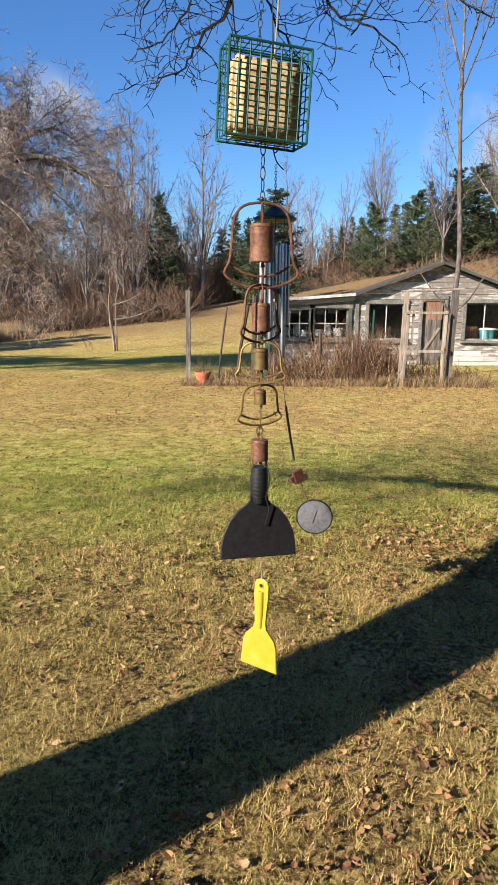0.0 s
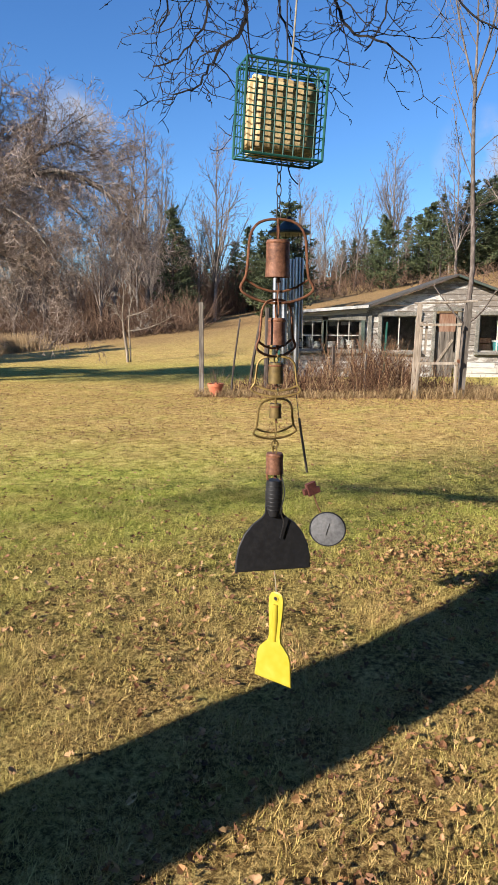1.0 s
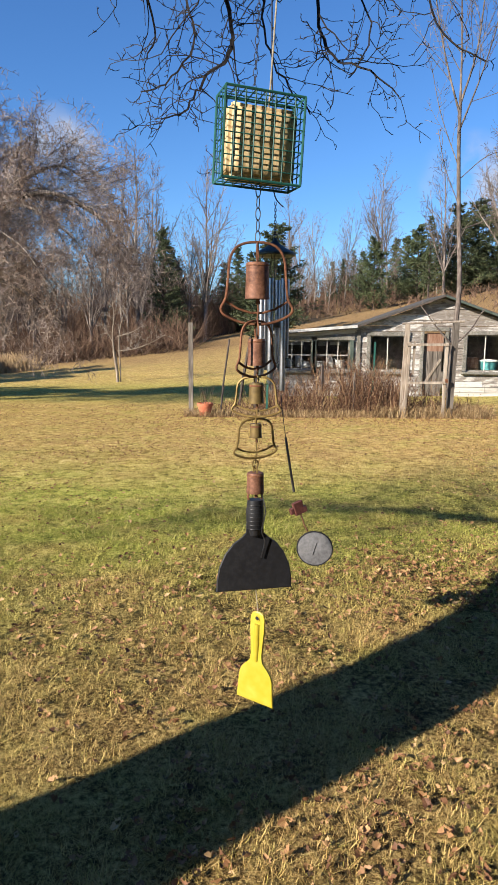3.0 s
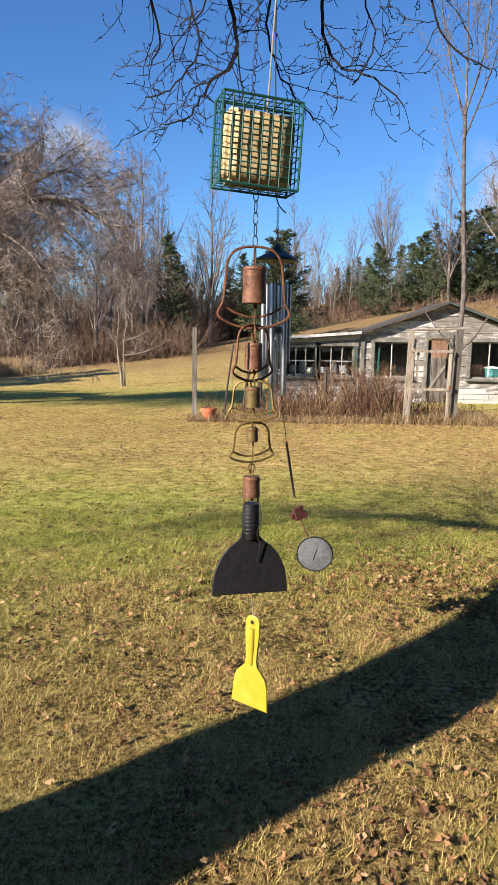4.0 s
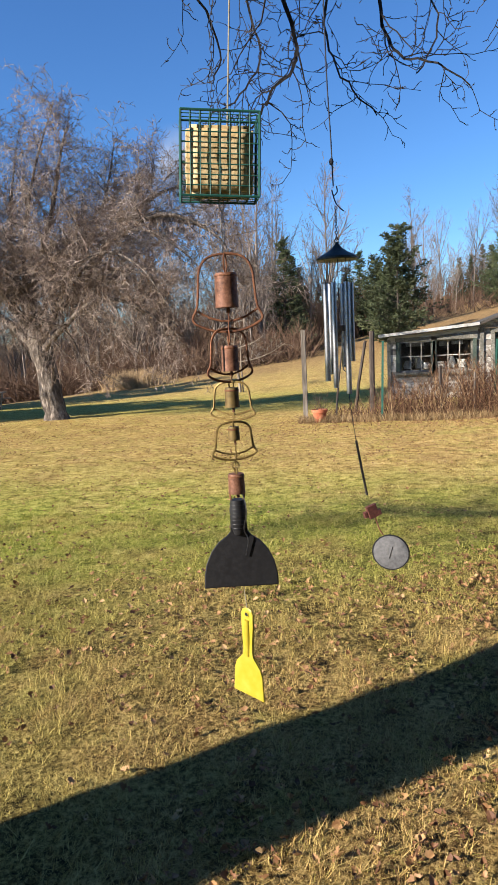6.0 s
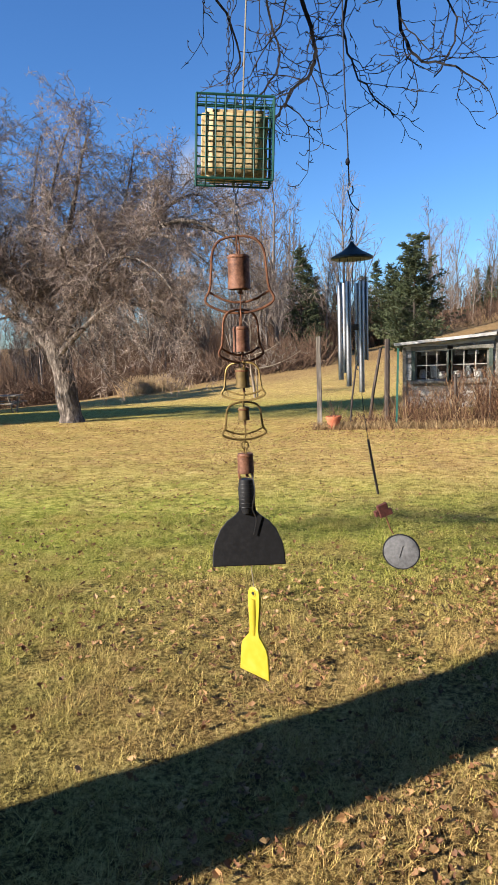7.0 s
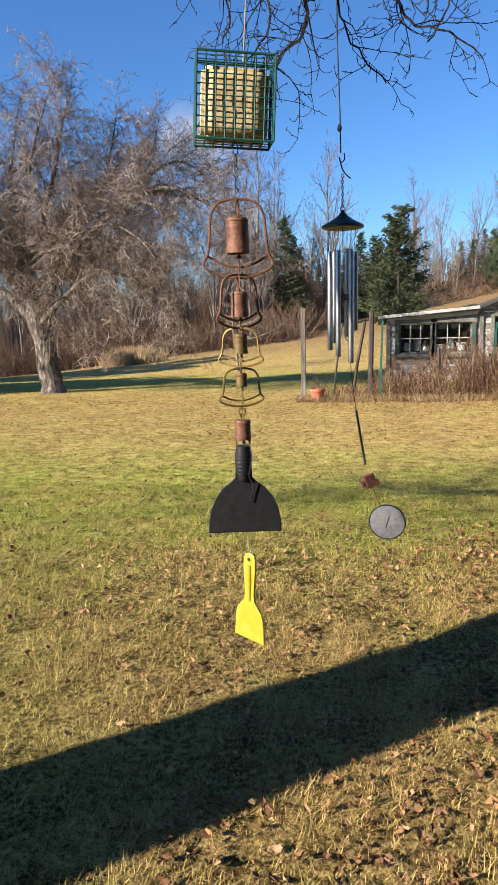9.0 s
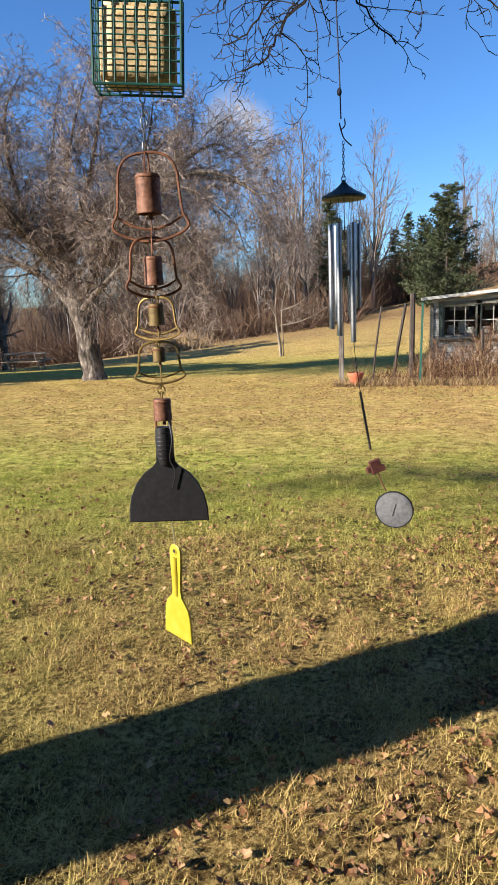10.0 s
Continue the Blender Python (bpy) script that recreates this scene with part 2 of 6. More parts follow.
M_PALEWOOD = speckled("pale_wood", lin(0.11, 0.085, 0.062), lin(0.27, 0.22, 0.168), lin(0.46, 0.40, 0.32), 26, 3, 0.85, bump=0.4, dist=0.004, stretch=(1, 1, 0.12), vary=0.12)
M_TAN = speckled("bleached_tall_grass", lin(0.24, 0.16, 0.08), lin(0.44, 0.31, 0.165), lin(0.58, 0.44, 0.26), 4, 0.8, 0.9, bump=0, vary=0)
M_DARKWOOD = speckled("dark_post_wood", lin(0.025, 0.02, 0.016), lin(0.07, 0.055, 0.045), lin(0.14, 0.11, 0.09), 26, 3, 0.9, bump=0.5, stretch=(1, 1, 0.15), vary=0.1)
M_TRIM = speckled("grey_trim", lin(0.07, 0.075, 0.06), lin(0.17, 0.16, 0.135), lin(0.31, 0.29, 0.25), 24, 3, 0.85, bump=0.3, vary=0.15)
M_GREENTRIM = speckled("green_trim", lin(0.03, 0.045, 0.036), lin(0.06, 0.085, 0.068), lin(0.12, 0.14, 0.115), 24, 3, 0.75, bump=0.2, vary=0.1)
M_ROOF = speckled("asphalt_roof", lin(0.035, 0.033, 0.03), lin(0.075, 0.07, 0.062), lin(0.13, 0.12, 0.10), 60, 3, 0.95, bump=0.5, vary=0)
M_MOSSROOF = speckled("mossy_roof", lin(0.035, 0.026, 0.017), lin(0.105, 0.07, 0.04), lin(0.21, 0.145, 0.085), 30, 3, 0.95, bump=0.6, dist=0.02, vary=0)
M_DARKINT = speckled("dim_interior", lin(0.09, 0.08, 0.07), lin(0.17, 0.15, 0.13), lin(0.27, 0.24, 0.20), 8, 1, 0.9, bump=0, vary=0)
M_DOORWOOD = speckled("reddish_door", lin(0.10, 0.05, 0.03), lin(0.22, 0.115, 0.07), lin(0.36, 0.24, 0.17), 20, 3, 0.8, bump=0.3, stretch=(1, 1, 0.15), vary=0.1)
M_ENAMEL = speckled("white_enamel", lin(0.6, 0.6, 0.58), lin(0.74, 0.74, 0.72), lin(0.8, 0.8, 0.79), 12, 2, 0.4, bump=0, vary=0.05)
M_TEAL = speckled("teal_plastic", lin(0.03, 0.14, 0.15), lin(0.055, 0.21, 0.22), lin(0.09, 0.28, 0.29), 9, 2, 0.5, bump=0, vary=0)
M_POT = speckled("terracotta", lin(0.36, 0.10, 0.05), lin(0.55, 0.17, 0.085), lin(0.66, 0.26, 0.15), 25, 4, 0.8, bump=0.2, vary=0)
M_SOIL = speckled("potting_soil", lin(0.02, 0.014, 0.01), lin(0.05, 0.035, 0.025), lin(0.09, 0.06, 0.04), 60, 8, 1.0, bump=0.6, vary=0)
M_GREENSTEEL = speckled("green_steel", lin(0.012, 0.06, 0.045), lin(0.022, 0.10, 0.075), lin(0.05, 0.14, 0.11), 30, 4, 0.5, 0.0, bump=0.1, vary=0)
M_WIRE = speckled("green_coated_wire", lin(0.008, 0.05, 0.042), lin(0.014, 0.085, 0.07), lin(0.03, 0.12, 0.10), 60, 10, 0.55, 0.0, bump=0.05, vary=0, spec=0.25)
M_RUST = speckled("rusty_iron", lin(0.07, 0.03, 0.018), lin(0.17, 0.07, 0.035), lin(0.30, 0.14, 0.075), 180, 30, 0.75, 0.25, bump=0.4, dist=0.001, vary=0.12)
M_COPPER = speckled("rusted_copper_bell", lin(0.06, 0.028, 0.018), lin(0.155, 0.07, 0.042), lin(0.29, 0.15, 0.095), 160, 24, 0.6, 0.3, bump=0.3, dist=0.001, vary=0.15)
M_BELL = speckled("tarnished_brass", lin(0.06, 0.042, 0.016), lin(0.125, 0.085, 0.03), lin(0.21, 0.145, 0.05), 90, 18, 0.6, 0.25, bump=0.2, dist=0.001, vary=0)
M_BRASS = speckled("dull_brass_wire", lin(0.10, 0.065, 0.022), lin(0.22, 0.15, 0.05), lin(0.34, 0.24, 0.09), 160, 24, 0.55, 0.5, bump=0.2, dist=0.001, vary=0.1)
M_STEEL = speckled("grey_chain_steel", lin(0.05, 0.05, 0.055), lin(0.12, 0.12, 0.125), lin(0.22, 0.22, 0.22), 120, 20, 0.4, 0.85, bump=0.1, dist=0.001, vary=0)
M_TUBE = speckled("aluminium_tube", lin(0.30, 0.31, 0.33), lin(0.42, 0.43, 0.45), lin(0.54, 0.55, 0.57), 90, 12, 0.4, 0.95, bump=0.05, dist=0.001, vary=0.06)
M_GREENCAP = speckled("dark_green_cap", lin(0.006, 0.012, 0.012), lin(0.014, 0.026, 0.026), lin(0.035, 0.05, 0.05), 80, 10, 0.45, 0.0, bump=0.1, vary=0)
M_BLACKPL = speckled("black_rubber", lin(0.010, 0.010, 0.011), lin(0.015, 0.015, 0.017), lin(0.026, 0.026, 0.028), 130, 9, 0.5, 0.0, bump=0.12, dist=0.001, vary=0)
M_YELLOW = speckled("yellow_plastic", lin(0.38, 0.295, 0.016), lin(0.42, 0.335, 0.03), lin(0.47, 0.385, 0.055), 60, 10, 0.42, 0.0, bump=0.05, dist=0.001, vary=0)
M_TWINE = speckled("pale_twine", lin(0.20, 0.165, 0.11), lin(0.31, 0.27, 0.20), lin(0.42, 0.37, 0.29), 300, 40, 0.9, bump=0.4, dist=0.001, vary=0)
M_CORD = speckled("dark_cord", lin(0.01, 0.012, 0.02), lin(0.02, 0.022, 0.035), lin(0.04, 0.045, 0.06), 300, 40, 0.8, bump=0.3, dist=0.001, vary=0)
M_DISC = speckled("grey_sail_disc", lin(0.10, 0.10, 0.105), lin(0.165, 0.165, 0.17), lin(0.23, 0.23, 0.235), 70, 9, 0.5, 0.2, bump=0.1, dist=0.001, vary=0)
M_MAROON = speckled("maroon_block", lin(0.06, 0.02, 0.016), lin(0.12, 0.04, 0.03), lin(0.2, 0.08, 0.06), 90, 12, 0.7, bump=0.2, vary=0)


def suet_material():
    n = Nodes("suet_cake", 0.6, 0, 0.35)
    v = n.coords()
    base = n.ramp(n.noise(48, 5, v), [(0.3, lin(0.36, 0.235, 0.105)), (0.5, lin(0.60, 0.45, 0.235)), (0.7, lin(0.72, 0.60, 0.37))])
    vor = n.t.nodes.new("ShaderNodeTexVoronoi")
    vor.inputs["Scale"].default_value = 95
    n.link(v, vor.inputs["Vector"])
    seed = n.smooth(vor.outputs["Distance"], 0.10, 0.26, 1.0, 0.0)
    seed = n.math("MULTIPLY", seed, n.smooth(n.noise(22, 2, v), 0.45, 0.62))
    n.colour(n.mix(seed, base, lin(0.16, 0.075, 0.03)))
    n.bump(n.noise(70, 5, v), 0.6, 0.003)
    return n.m


M_SUET = suet_material()


def glass_material():
    n = Nodes("old_glass", 0.03, 0, 0.5)
    n.b.inputs["Transmission Weight"].default_value = 1.0
    n.b.inputs["IOR"].default_value = 1.45
    n.colour(lin(0.92, 0.95, 0.94))
    n.bump(n.noise(3, 2, n.coords()), 0.05, 0.01)
    return n.m


M_GLASS = glass_material()


# ---- mesh helpers ----
class Geo:
    """Vertices and faces gathered for one mesh."""

    def __init__(self):
        self.v, self.f = [], []

    def add(self, verts, faces):
        k = len(self.v)
        self.v.extend(tuple(p) for p in verts)
        self.f.extend(tuple(i + k for i in fc) for fc in faces)

    def box(self, c, size, turn=None, bevel=0.0):
        hx, hy, hz = (s / 2 for s in size)
        if bevel:
            b = bevel
            ring = [(-hx + b, -hy), (hx - b, -hy), (hx, -hy + b), (hx, hy - b), (hx - b, hy), (-hx + b, hy), (-hx, hy - b), (-hx, -hy + b)]
            vs = [Vector((x, y, z)) for z in (-hz, hz) for x, y in ring]
            fs = [tuple(range(7, -1, -1)), tuple(range(8, 16))] + [(i, (i + 1) % 8, 8 + (i + 1) % 8, 8 + i) for i in range(8)]
        else:
            vs = [Vector((x, y, z)) for z in (-hz, hz) for x, y in ((-hx, -hy), (hx, -hy), (hx, hy), (-hx, hy))]
            fs = [(3, 2, 1, 0), (4, 5, 6, 7), (0, 1, 5, 4), (1, 2, 6, 5), (2, 3, 7, 6), (3, 0, 4, 7)]
        m = turn.to_3x3() if turn else None
        self.add([(m @ p if m else p) + Vector(c) for p in vs], fs)
        return self

    def tube(self, pts, radii, n=6, closed=False, caps=True):
        pts = [Vector(p) for p in pts]
        k = len(pts)
        if isinstance(radii, (int, float)):
            radii = [radii] * k
        vs, fs = [], []
        side = None
        for i, p in enumerate(pts):
            if closed:
                d = pts[(i + 1) % k] - pts[i - 1]
            else:
                d = pts[min(i + 1, k - 1)] - pts[max(i - 1, 0)]
            if d.length < 1e-9:
                d = Vector((0, 0, 1))
            d.normalize()
            if side is None or abs(side.dot(d)) > 0.95:
                side = d.orthogonal()
            side = (side - d * side.dot(d)).normalized()
            up = d.cross(side)
            for j in range(n):
                a = 2 * math.pi * j / n
                vs.append(p + (side * math.cos(a) + up * math.sin(a)) * radii[i])
        for i in range(k if closed else k - 1):
            a, b = i * n, ((i + 1) % k) * n
            for j in range(n):
                j2 = (j + 1) % n
                fs.append((a + j, a + j2, b + j2, b + j))
        if not closed and caps and n > 3:
            fs.append(tuple(range(n - 1, -1, -1)))
            fs.append(tuple((k - 1) * n + j for j in range(n)))
        self.add(vs, fs)
        return self

    def lathe(self, profile, n=20, at=(0, 0, 0), turn=None):
        vs, fs = [], []
        m = turn.to_3x3() if turn else None
        for r, z in profile:
            for j in range(n):
                a = 2 * math.pi * j / n
                p = Vector((r * math.cos(a), r * math.sin(a), z))
                vs.append((m @ p if m else p) + Vector(at))
        for i in range(len(profile) - 1):
            for j in range(n):
                j2 = (j + 1) % n
                fs.append((i * n + j, i * n + j2, (i + 1) * n + j2, (i + 1) * n + j))
        self.add(vs, fs)
        return self

    def plate(self, outline, thick, at=(0, 0, 0), bulge=0.0):
        """A plate in the xz plane with that outline (counter-clockwise), with a softened rim."""
        k = len(outline)
        cx, cz = sum(p[0] for p in outline) / k, sum(p[1] for p in outline) / k
        vs, fs = [], []
        for y, s in ((-thick / 2, 0.97), (-thick / 4, 1.0), (thick / 4, 1.0), (thick / 2, 0.97)):
            for x, z in outline:
                vs.append((at[0] + cx + (x - cx) * s, at[1] + y, at[2] + cz + (z - cz) * s))
        for r in range(3):
            for j in range(k):
                j2 = (j + 1) % k
                fs.append((r * k + j, r * k + j2, (r + 1) * k + j2, (r + 1) * k + j))
        fs.append(tuple(range(k - 1, -1, -1)))
        fs.append(tuple(3 * k + j for j in range(k)))
        self.add(vs, fs)
        return self

    def mesh(self, name, material, smooth=False):
        me = bpy.data.meshes.new(name)
        me.from_pydata(self.v, [], self.f)
        me.materials.append(material)
        if smooth:
            me.polygons.foreach_set("use_smooth", [True] * len(me.polygons))
            me.set_sharp_from_angle(angle=radians(45))
        me.update()
        return me


def part(name, geo, material, parent=None, label="", smooth=False):
    ob = new(name, geo if isinstance(geo, bpy.types.Mesh) else geo.mesh(name, material, smooth))
    if parent:
        ob.parent = parent
    if label:
        ob["label"] = label
    return ob


def thing(name, m, label, category, group="", kind=""):
    ob = new(name)
    ob.empty_display_size = 0.1
    ob.matrix_world = m
    return tagged(ob, label, category, group, kind)


def mesh_np(name, verts, tris, material):
    me = bpy.data.meshes.new(name)
    me.vertices.add(len(verts))
    me.vertices.foreach_set("co", np.asarray(verts, dtype=np.float32).ravel())
    me.loops.add(len(tris) * 3)
    me.loops.foreach_set("vertex_index", np.asarray(tris, dtype=np.int32).ravel())
    me.polygons.add(len(tris))
    me.polygons.foreach_set("loop_start", np.arange(0, len(tris) * 3, 3, dtype=np.int32))
    me.materials.append(material)
    me.update(calc_edges=True)
    return me


# ---- ground ----
GY = np.array([-400, 0, 5, 14, 19, 29, 38, 46, 60, 100, 200, 900], float)
GB = np.array([0, 0, 0, -0.13, -0.24, -0.5, 0.05, 0.9, 1.75, 4.0, 9.0, 20.0])
GS = np.array([0, 0, 0, 0.005, 0.012, 0.03, 0.07, 0.115, 0.165, 0.165, 0.16, 0.1])


def ground_np(x, y):
    b = s = 0
    for d in (-1.5, 0.0, 1.5):
        b = b + np.interp(y + d * np.clip(y / 20, 0.2, 3), GY, GB) / 3
        s = s + np.interp(y + d * np.clip(y / 20, 0.2, 3), GY, GS) / 3
    z = b + s * np.clip(x, -45, 60)
    near = np.clip((40 - np.hypot(x, y)) / 30, 0, 1)
    return z + near * (0.012 * np.sin(3.1 * x + 1.3 * y) * np.sin(2.3 * y - 0.7 * x) + 0.008 * np.sin(7.3 * x) * np.cos(6.1 * y + x))


def gz(x, y):
    return float(ground_np(np.array([float(x)]), np.array([float(y)]))[0])


def build_ground():
    ys = np.concatenate([np.linspace(-14, 0, 15), np.linspace(0.2, 9, 70), np.linspace(9.4, 62, 100), np.geomspace(63, 1500, 36)])
    xh = np.concatenate([np.linspace(0, 5, 38), np.linspace(5.5, 40, 56), np.geomspace(42, 1500, 30)])
    xs = np.concatenate([-xh[:0:-1], xh])
    ys = np.concatenate([-np.geomspace(1500, 15, 12), ys])
    X, Y = np.meshgrid(xs, ys)
    Z = ground_np(X.ravel(), Y.ravel())
    v = np.stack([X.ravel(), Y.ravel(), Z], 1)
    w, h = len(xs), len(ys)
    i = (np.arange(h - 1)[:, None] * w + np.arange(w - 1)[None, :]).ravel()
    t = np.concatenate([np.stack([i, i + 1, i + w + 1], 1), np.stack([i, i + w + 1, i + w], 1)])
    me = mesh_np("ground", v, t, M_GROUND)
    me.polygons.foreach_set("use_smooth", [True] * len(me.polygons))
    return tagged(new("ground", me), "late autumn lawn of straw-brown and green grass rising to woods", "lawn", kind="structure")


ground = build_ground()


def blades(name, count, y0, y1, hmin, hmax, width, seed, spread=0.42, label="", flat=1.9):
    """Grass blades over the stretch of yard between y0 and y1, each one thin blade."""
    rng = np.random.default_rng(seed)
    y = np.sqrt(rng.uniform(y0 * y0, y1 * y1, count))
    x = rng.uniform(-1, 1, count) * (0.6 + y * spread * 1.25) - y * 0.11 + 0.1
    h = rng.uniform(hmin, hmax, count) * (0.6 + 0.8 * rng.random(count) ** 2)
    clump = np.sin(x * 9.1 + 2 * np.sin(y * 5.3)) * np.sin(y * 8.3 + 2 * np.sin(x * 4.1))
    tuft = np.sin(x * 33 + 3 * np.sin(y * 17)) * np.sin(y * 29 + 3 * np.sin(x * 19))
    h = h * np.clip(1 + 0.5 * clump + 0.7 * tuft, 0.2, 3)
    a = rng.uniform(0, 2 * np.pi, count)
    lean = rng.uniform(0.1, 1.0, count) ** 1.3 * h * flat
    w = width * rng.uniform(0.6, 1.3, count)
    z = ground_np(x, y) - 0.004
    b = a + np.pi / 2 + rng.uniform(-0.5, 0.5, count)
    dx, dy, sx, sy = np.cos(a) * lean, np.sin(a) * lean, np.cos(b) * w / 2, np.sin(b) * w / 2
    top = h * rng.uniform(0.55, 1.0, count)
    p = np.empty((count, 3, 3))
    p[:, 0] = np.stack([x - sx, y - sy, z], 1)
    p[:, 1] = np.stack([x + sx, y + sy, z], 1)
    p[:, 2] = np.stack([x + dx, y + dy, z + top], 1)
    t = np.arange(count * 3).reshape(-1, 3)
    return tagged(new(name, mesh_np(name, p.reshape(-1, 3), t, M_BLADE)), label, "grass", kind="stuff")


blades("near_grass", 430000, 1.2, 6.0, 0.010, 0.036, 0.0034, 11, label="matted straw and green grass blades close by")
blades("grass_thatch", 200000, 1.25, 3.8, 0.006, 0.016, 0.0024, 14, label="matted layer of dead grass lying flat close by", flat=6.5)
blades("lawn_grass", 330000, 5.6, 15.0, 0.010, 0.028, 0.0062, 12, label="mown green and straw-coloured lawn grass")
blades("far_grass", 90000, 14.5, 34.0, 0.012, 0.032, 0.02, 13, label="pale yellow-green grass of the far lawn")

LEAF_OUT = [(0.0, -0.55), (0.03, -0.36), (0.13, -0.34), (0.13, -0.22), (0.25, -0.12), (0.2, 0.0), (0.27, 0.14), (0.17, 0.22), (0.17, 0.36), (0.0, 0.5)]


def leaf_shape(rng, size):
    """A curled lobed leaf about its middle."""
    ol = LEAF_OUT + [(-x, z) for x, z in LEAF_OUT[-2:0:-1]]
    g = Geo()
    curl, fold, tw = rng.uniform(0.5, 2.0), rng.uniform(0.4, 1.7), rng.uniform(-1.0, 1.0)
    pts = []
    for x, y in ol:
        x *= rng.uniform(0.85, 1.2)
        pts.append(((x) * size, y * size, size * (curl * y * y * 0.8 + fold * abs(x) * 0.7 + tw * x * y)))
    mid = [(0, -0.25 * size, size * curl * 0.05), (0, 0.1 * size, 0)]
    n = len(pts)
    g.add(pts + mid, [(i, (i + 1) % n, n if pts[i][1] < -0.05 * size else n + 1) for i in range(n)])
    return g


def build_leaves():
    rng = random.Random(5)
    kinds = [leaf_shape(rng, s).mesh("leaf", M_LEAF) for s in (0.042, 0.052, 0.06, 0.038, 0.048, 0.056, 0.034, 0.044)]
    for i in range(290):
        if i < 150:
            x, y = rng.uniform(-0.3, 1.4), rng.uniform(1.5, 2.5)
        else:
            y = rng.uniform(2.6, 4.6)
            x = rng.uniform(-0.45, 0.5) * y
        ob = new("leaf", rng.choice(kinds))
        ob.parent = ground
        ob.matrix_world = pose(x, y, gz(x, y) + rng.uniform(0.008, 0.022), rng.uniform(-28, 28), rng.uniform(-28, 28), rng.uniform(0, 360))
    g = Geo()
    shapes = [leaf_shape(rng, 1.0) for _ in range(6)]
    for i in range(6400):
        y = math.sqrt(rng.uniform(2.0 ** 2, 13.5 ** 2)) if i < 5000 else 13.9 - abs(rng.gauss(0, 1.1))
        x = rng.uniform(-0.55, 0.45) * y if i < 5000 else rng.uniform(-2, 5)
        if i < 5000 and 5.2 < y < 13 and rng.random() < 0.75:
            continue
        if i < 1900:
            y = rng.uniform(1.6, 5.0)
            x = rng.gauss(0.2, 0.26) * y
        elif i < 3300:
            x, y = rng.gauss(1.25, 0.45), rng.gauss(4.25, 0.4)
        s = rng.uniform(0.025, 0.055)
        m = pose(x, y, gz(x, y) + 0.02, rng.uniform(-50, 50), rng.uniform(-50, 50), rng.uniform(0, 360)) @ Matrix.Scale(s, 4)
        sh = rng.choice(shapes)
        g.add([m @ Vector(p) for p in sh.v], sh.f)
    for i in range(19000):
        y = math.sqrt(rng.uniform(3.0 ** 2, 16.0 ** 2))
        x = rng.uniform(-0.62, 0.42) * y
        drift = math.sin(x * 1.9 + 2.1 * math.sin(y * 0.9)) * math.sin(y * 1.4 + 1.7 * math.sin(x * 0.8))
        if rng.random() > 0.45 + 0.55 * drift or (5.6 < y < 8.6 and rng.random() < 0.5):
            continue
        s = rng.uniform(0.010, 0.022)
        m = pose(x, y, gz(x, y) + 0.022, rng.uniform(-35, 35), rng.uniform(-35, 35), rng.uniform(0, 360)) @ Matrix.Scale(s, 4)
        up = rng.uniform(0.1, 0.7)
        g.add([m @ Vector(p) for p in ((0, -1.1, 0.2), (0.7, -0.1, up), (0, 1.0, 0.15), (-0.7, 0.1, up), (0, 0, 0))], [(0, 1, 4), (1, 2, 4), (2, 3, 4), (3, 0, 4)])
    tagged(part("fallen_leaves", g, M_LITTER), "scattered curled brown oak leaves lying in the grass", "leaves", kind="stuff")


# ---- trees ----
def bend(rng, start, way, length, segs, jitter, pull):
    """Points of a wandering branch; pull is added to the direction at each step (gravity or light)."""
    p, d, pts = Vector(start), Vector(way).normalized(), [Vector(start)]
    for _ in range(segs):
        d = (d + Vector((rng.gauss(0, jitter), rng.gauss(0, jitter), rng.gauss(0, jitter))) + Vector(pull) / segs).normalized()
        p = p + d * (length / segs)
        pts.append(p.copy())
    return pts


def spread_from(rng, d, angle):
    side = d.orthogonal().normalized()
    side = Matrix.Rotation(rng.uniform(0, 2 * math.pi), 3, d) @ side
    a = radians(angle)
    return d * math.cos(a) + side * math.sin(a)


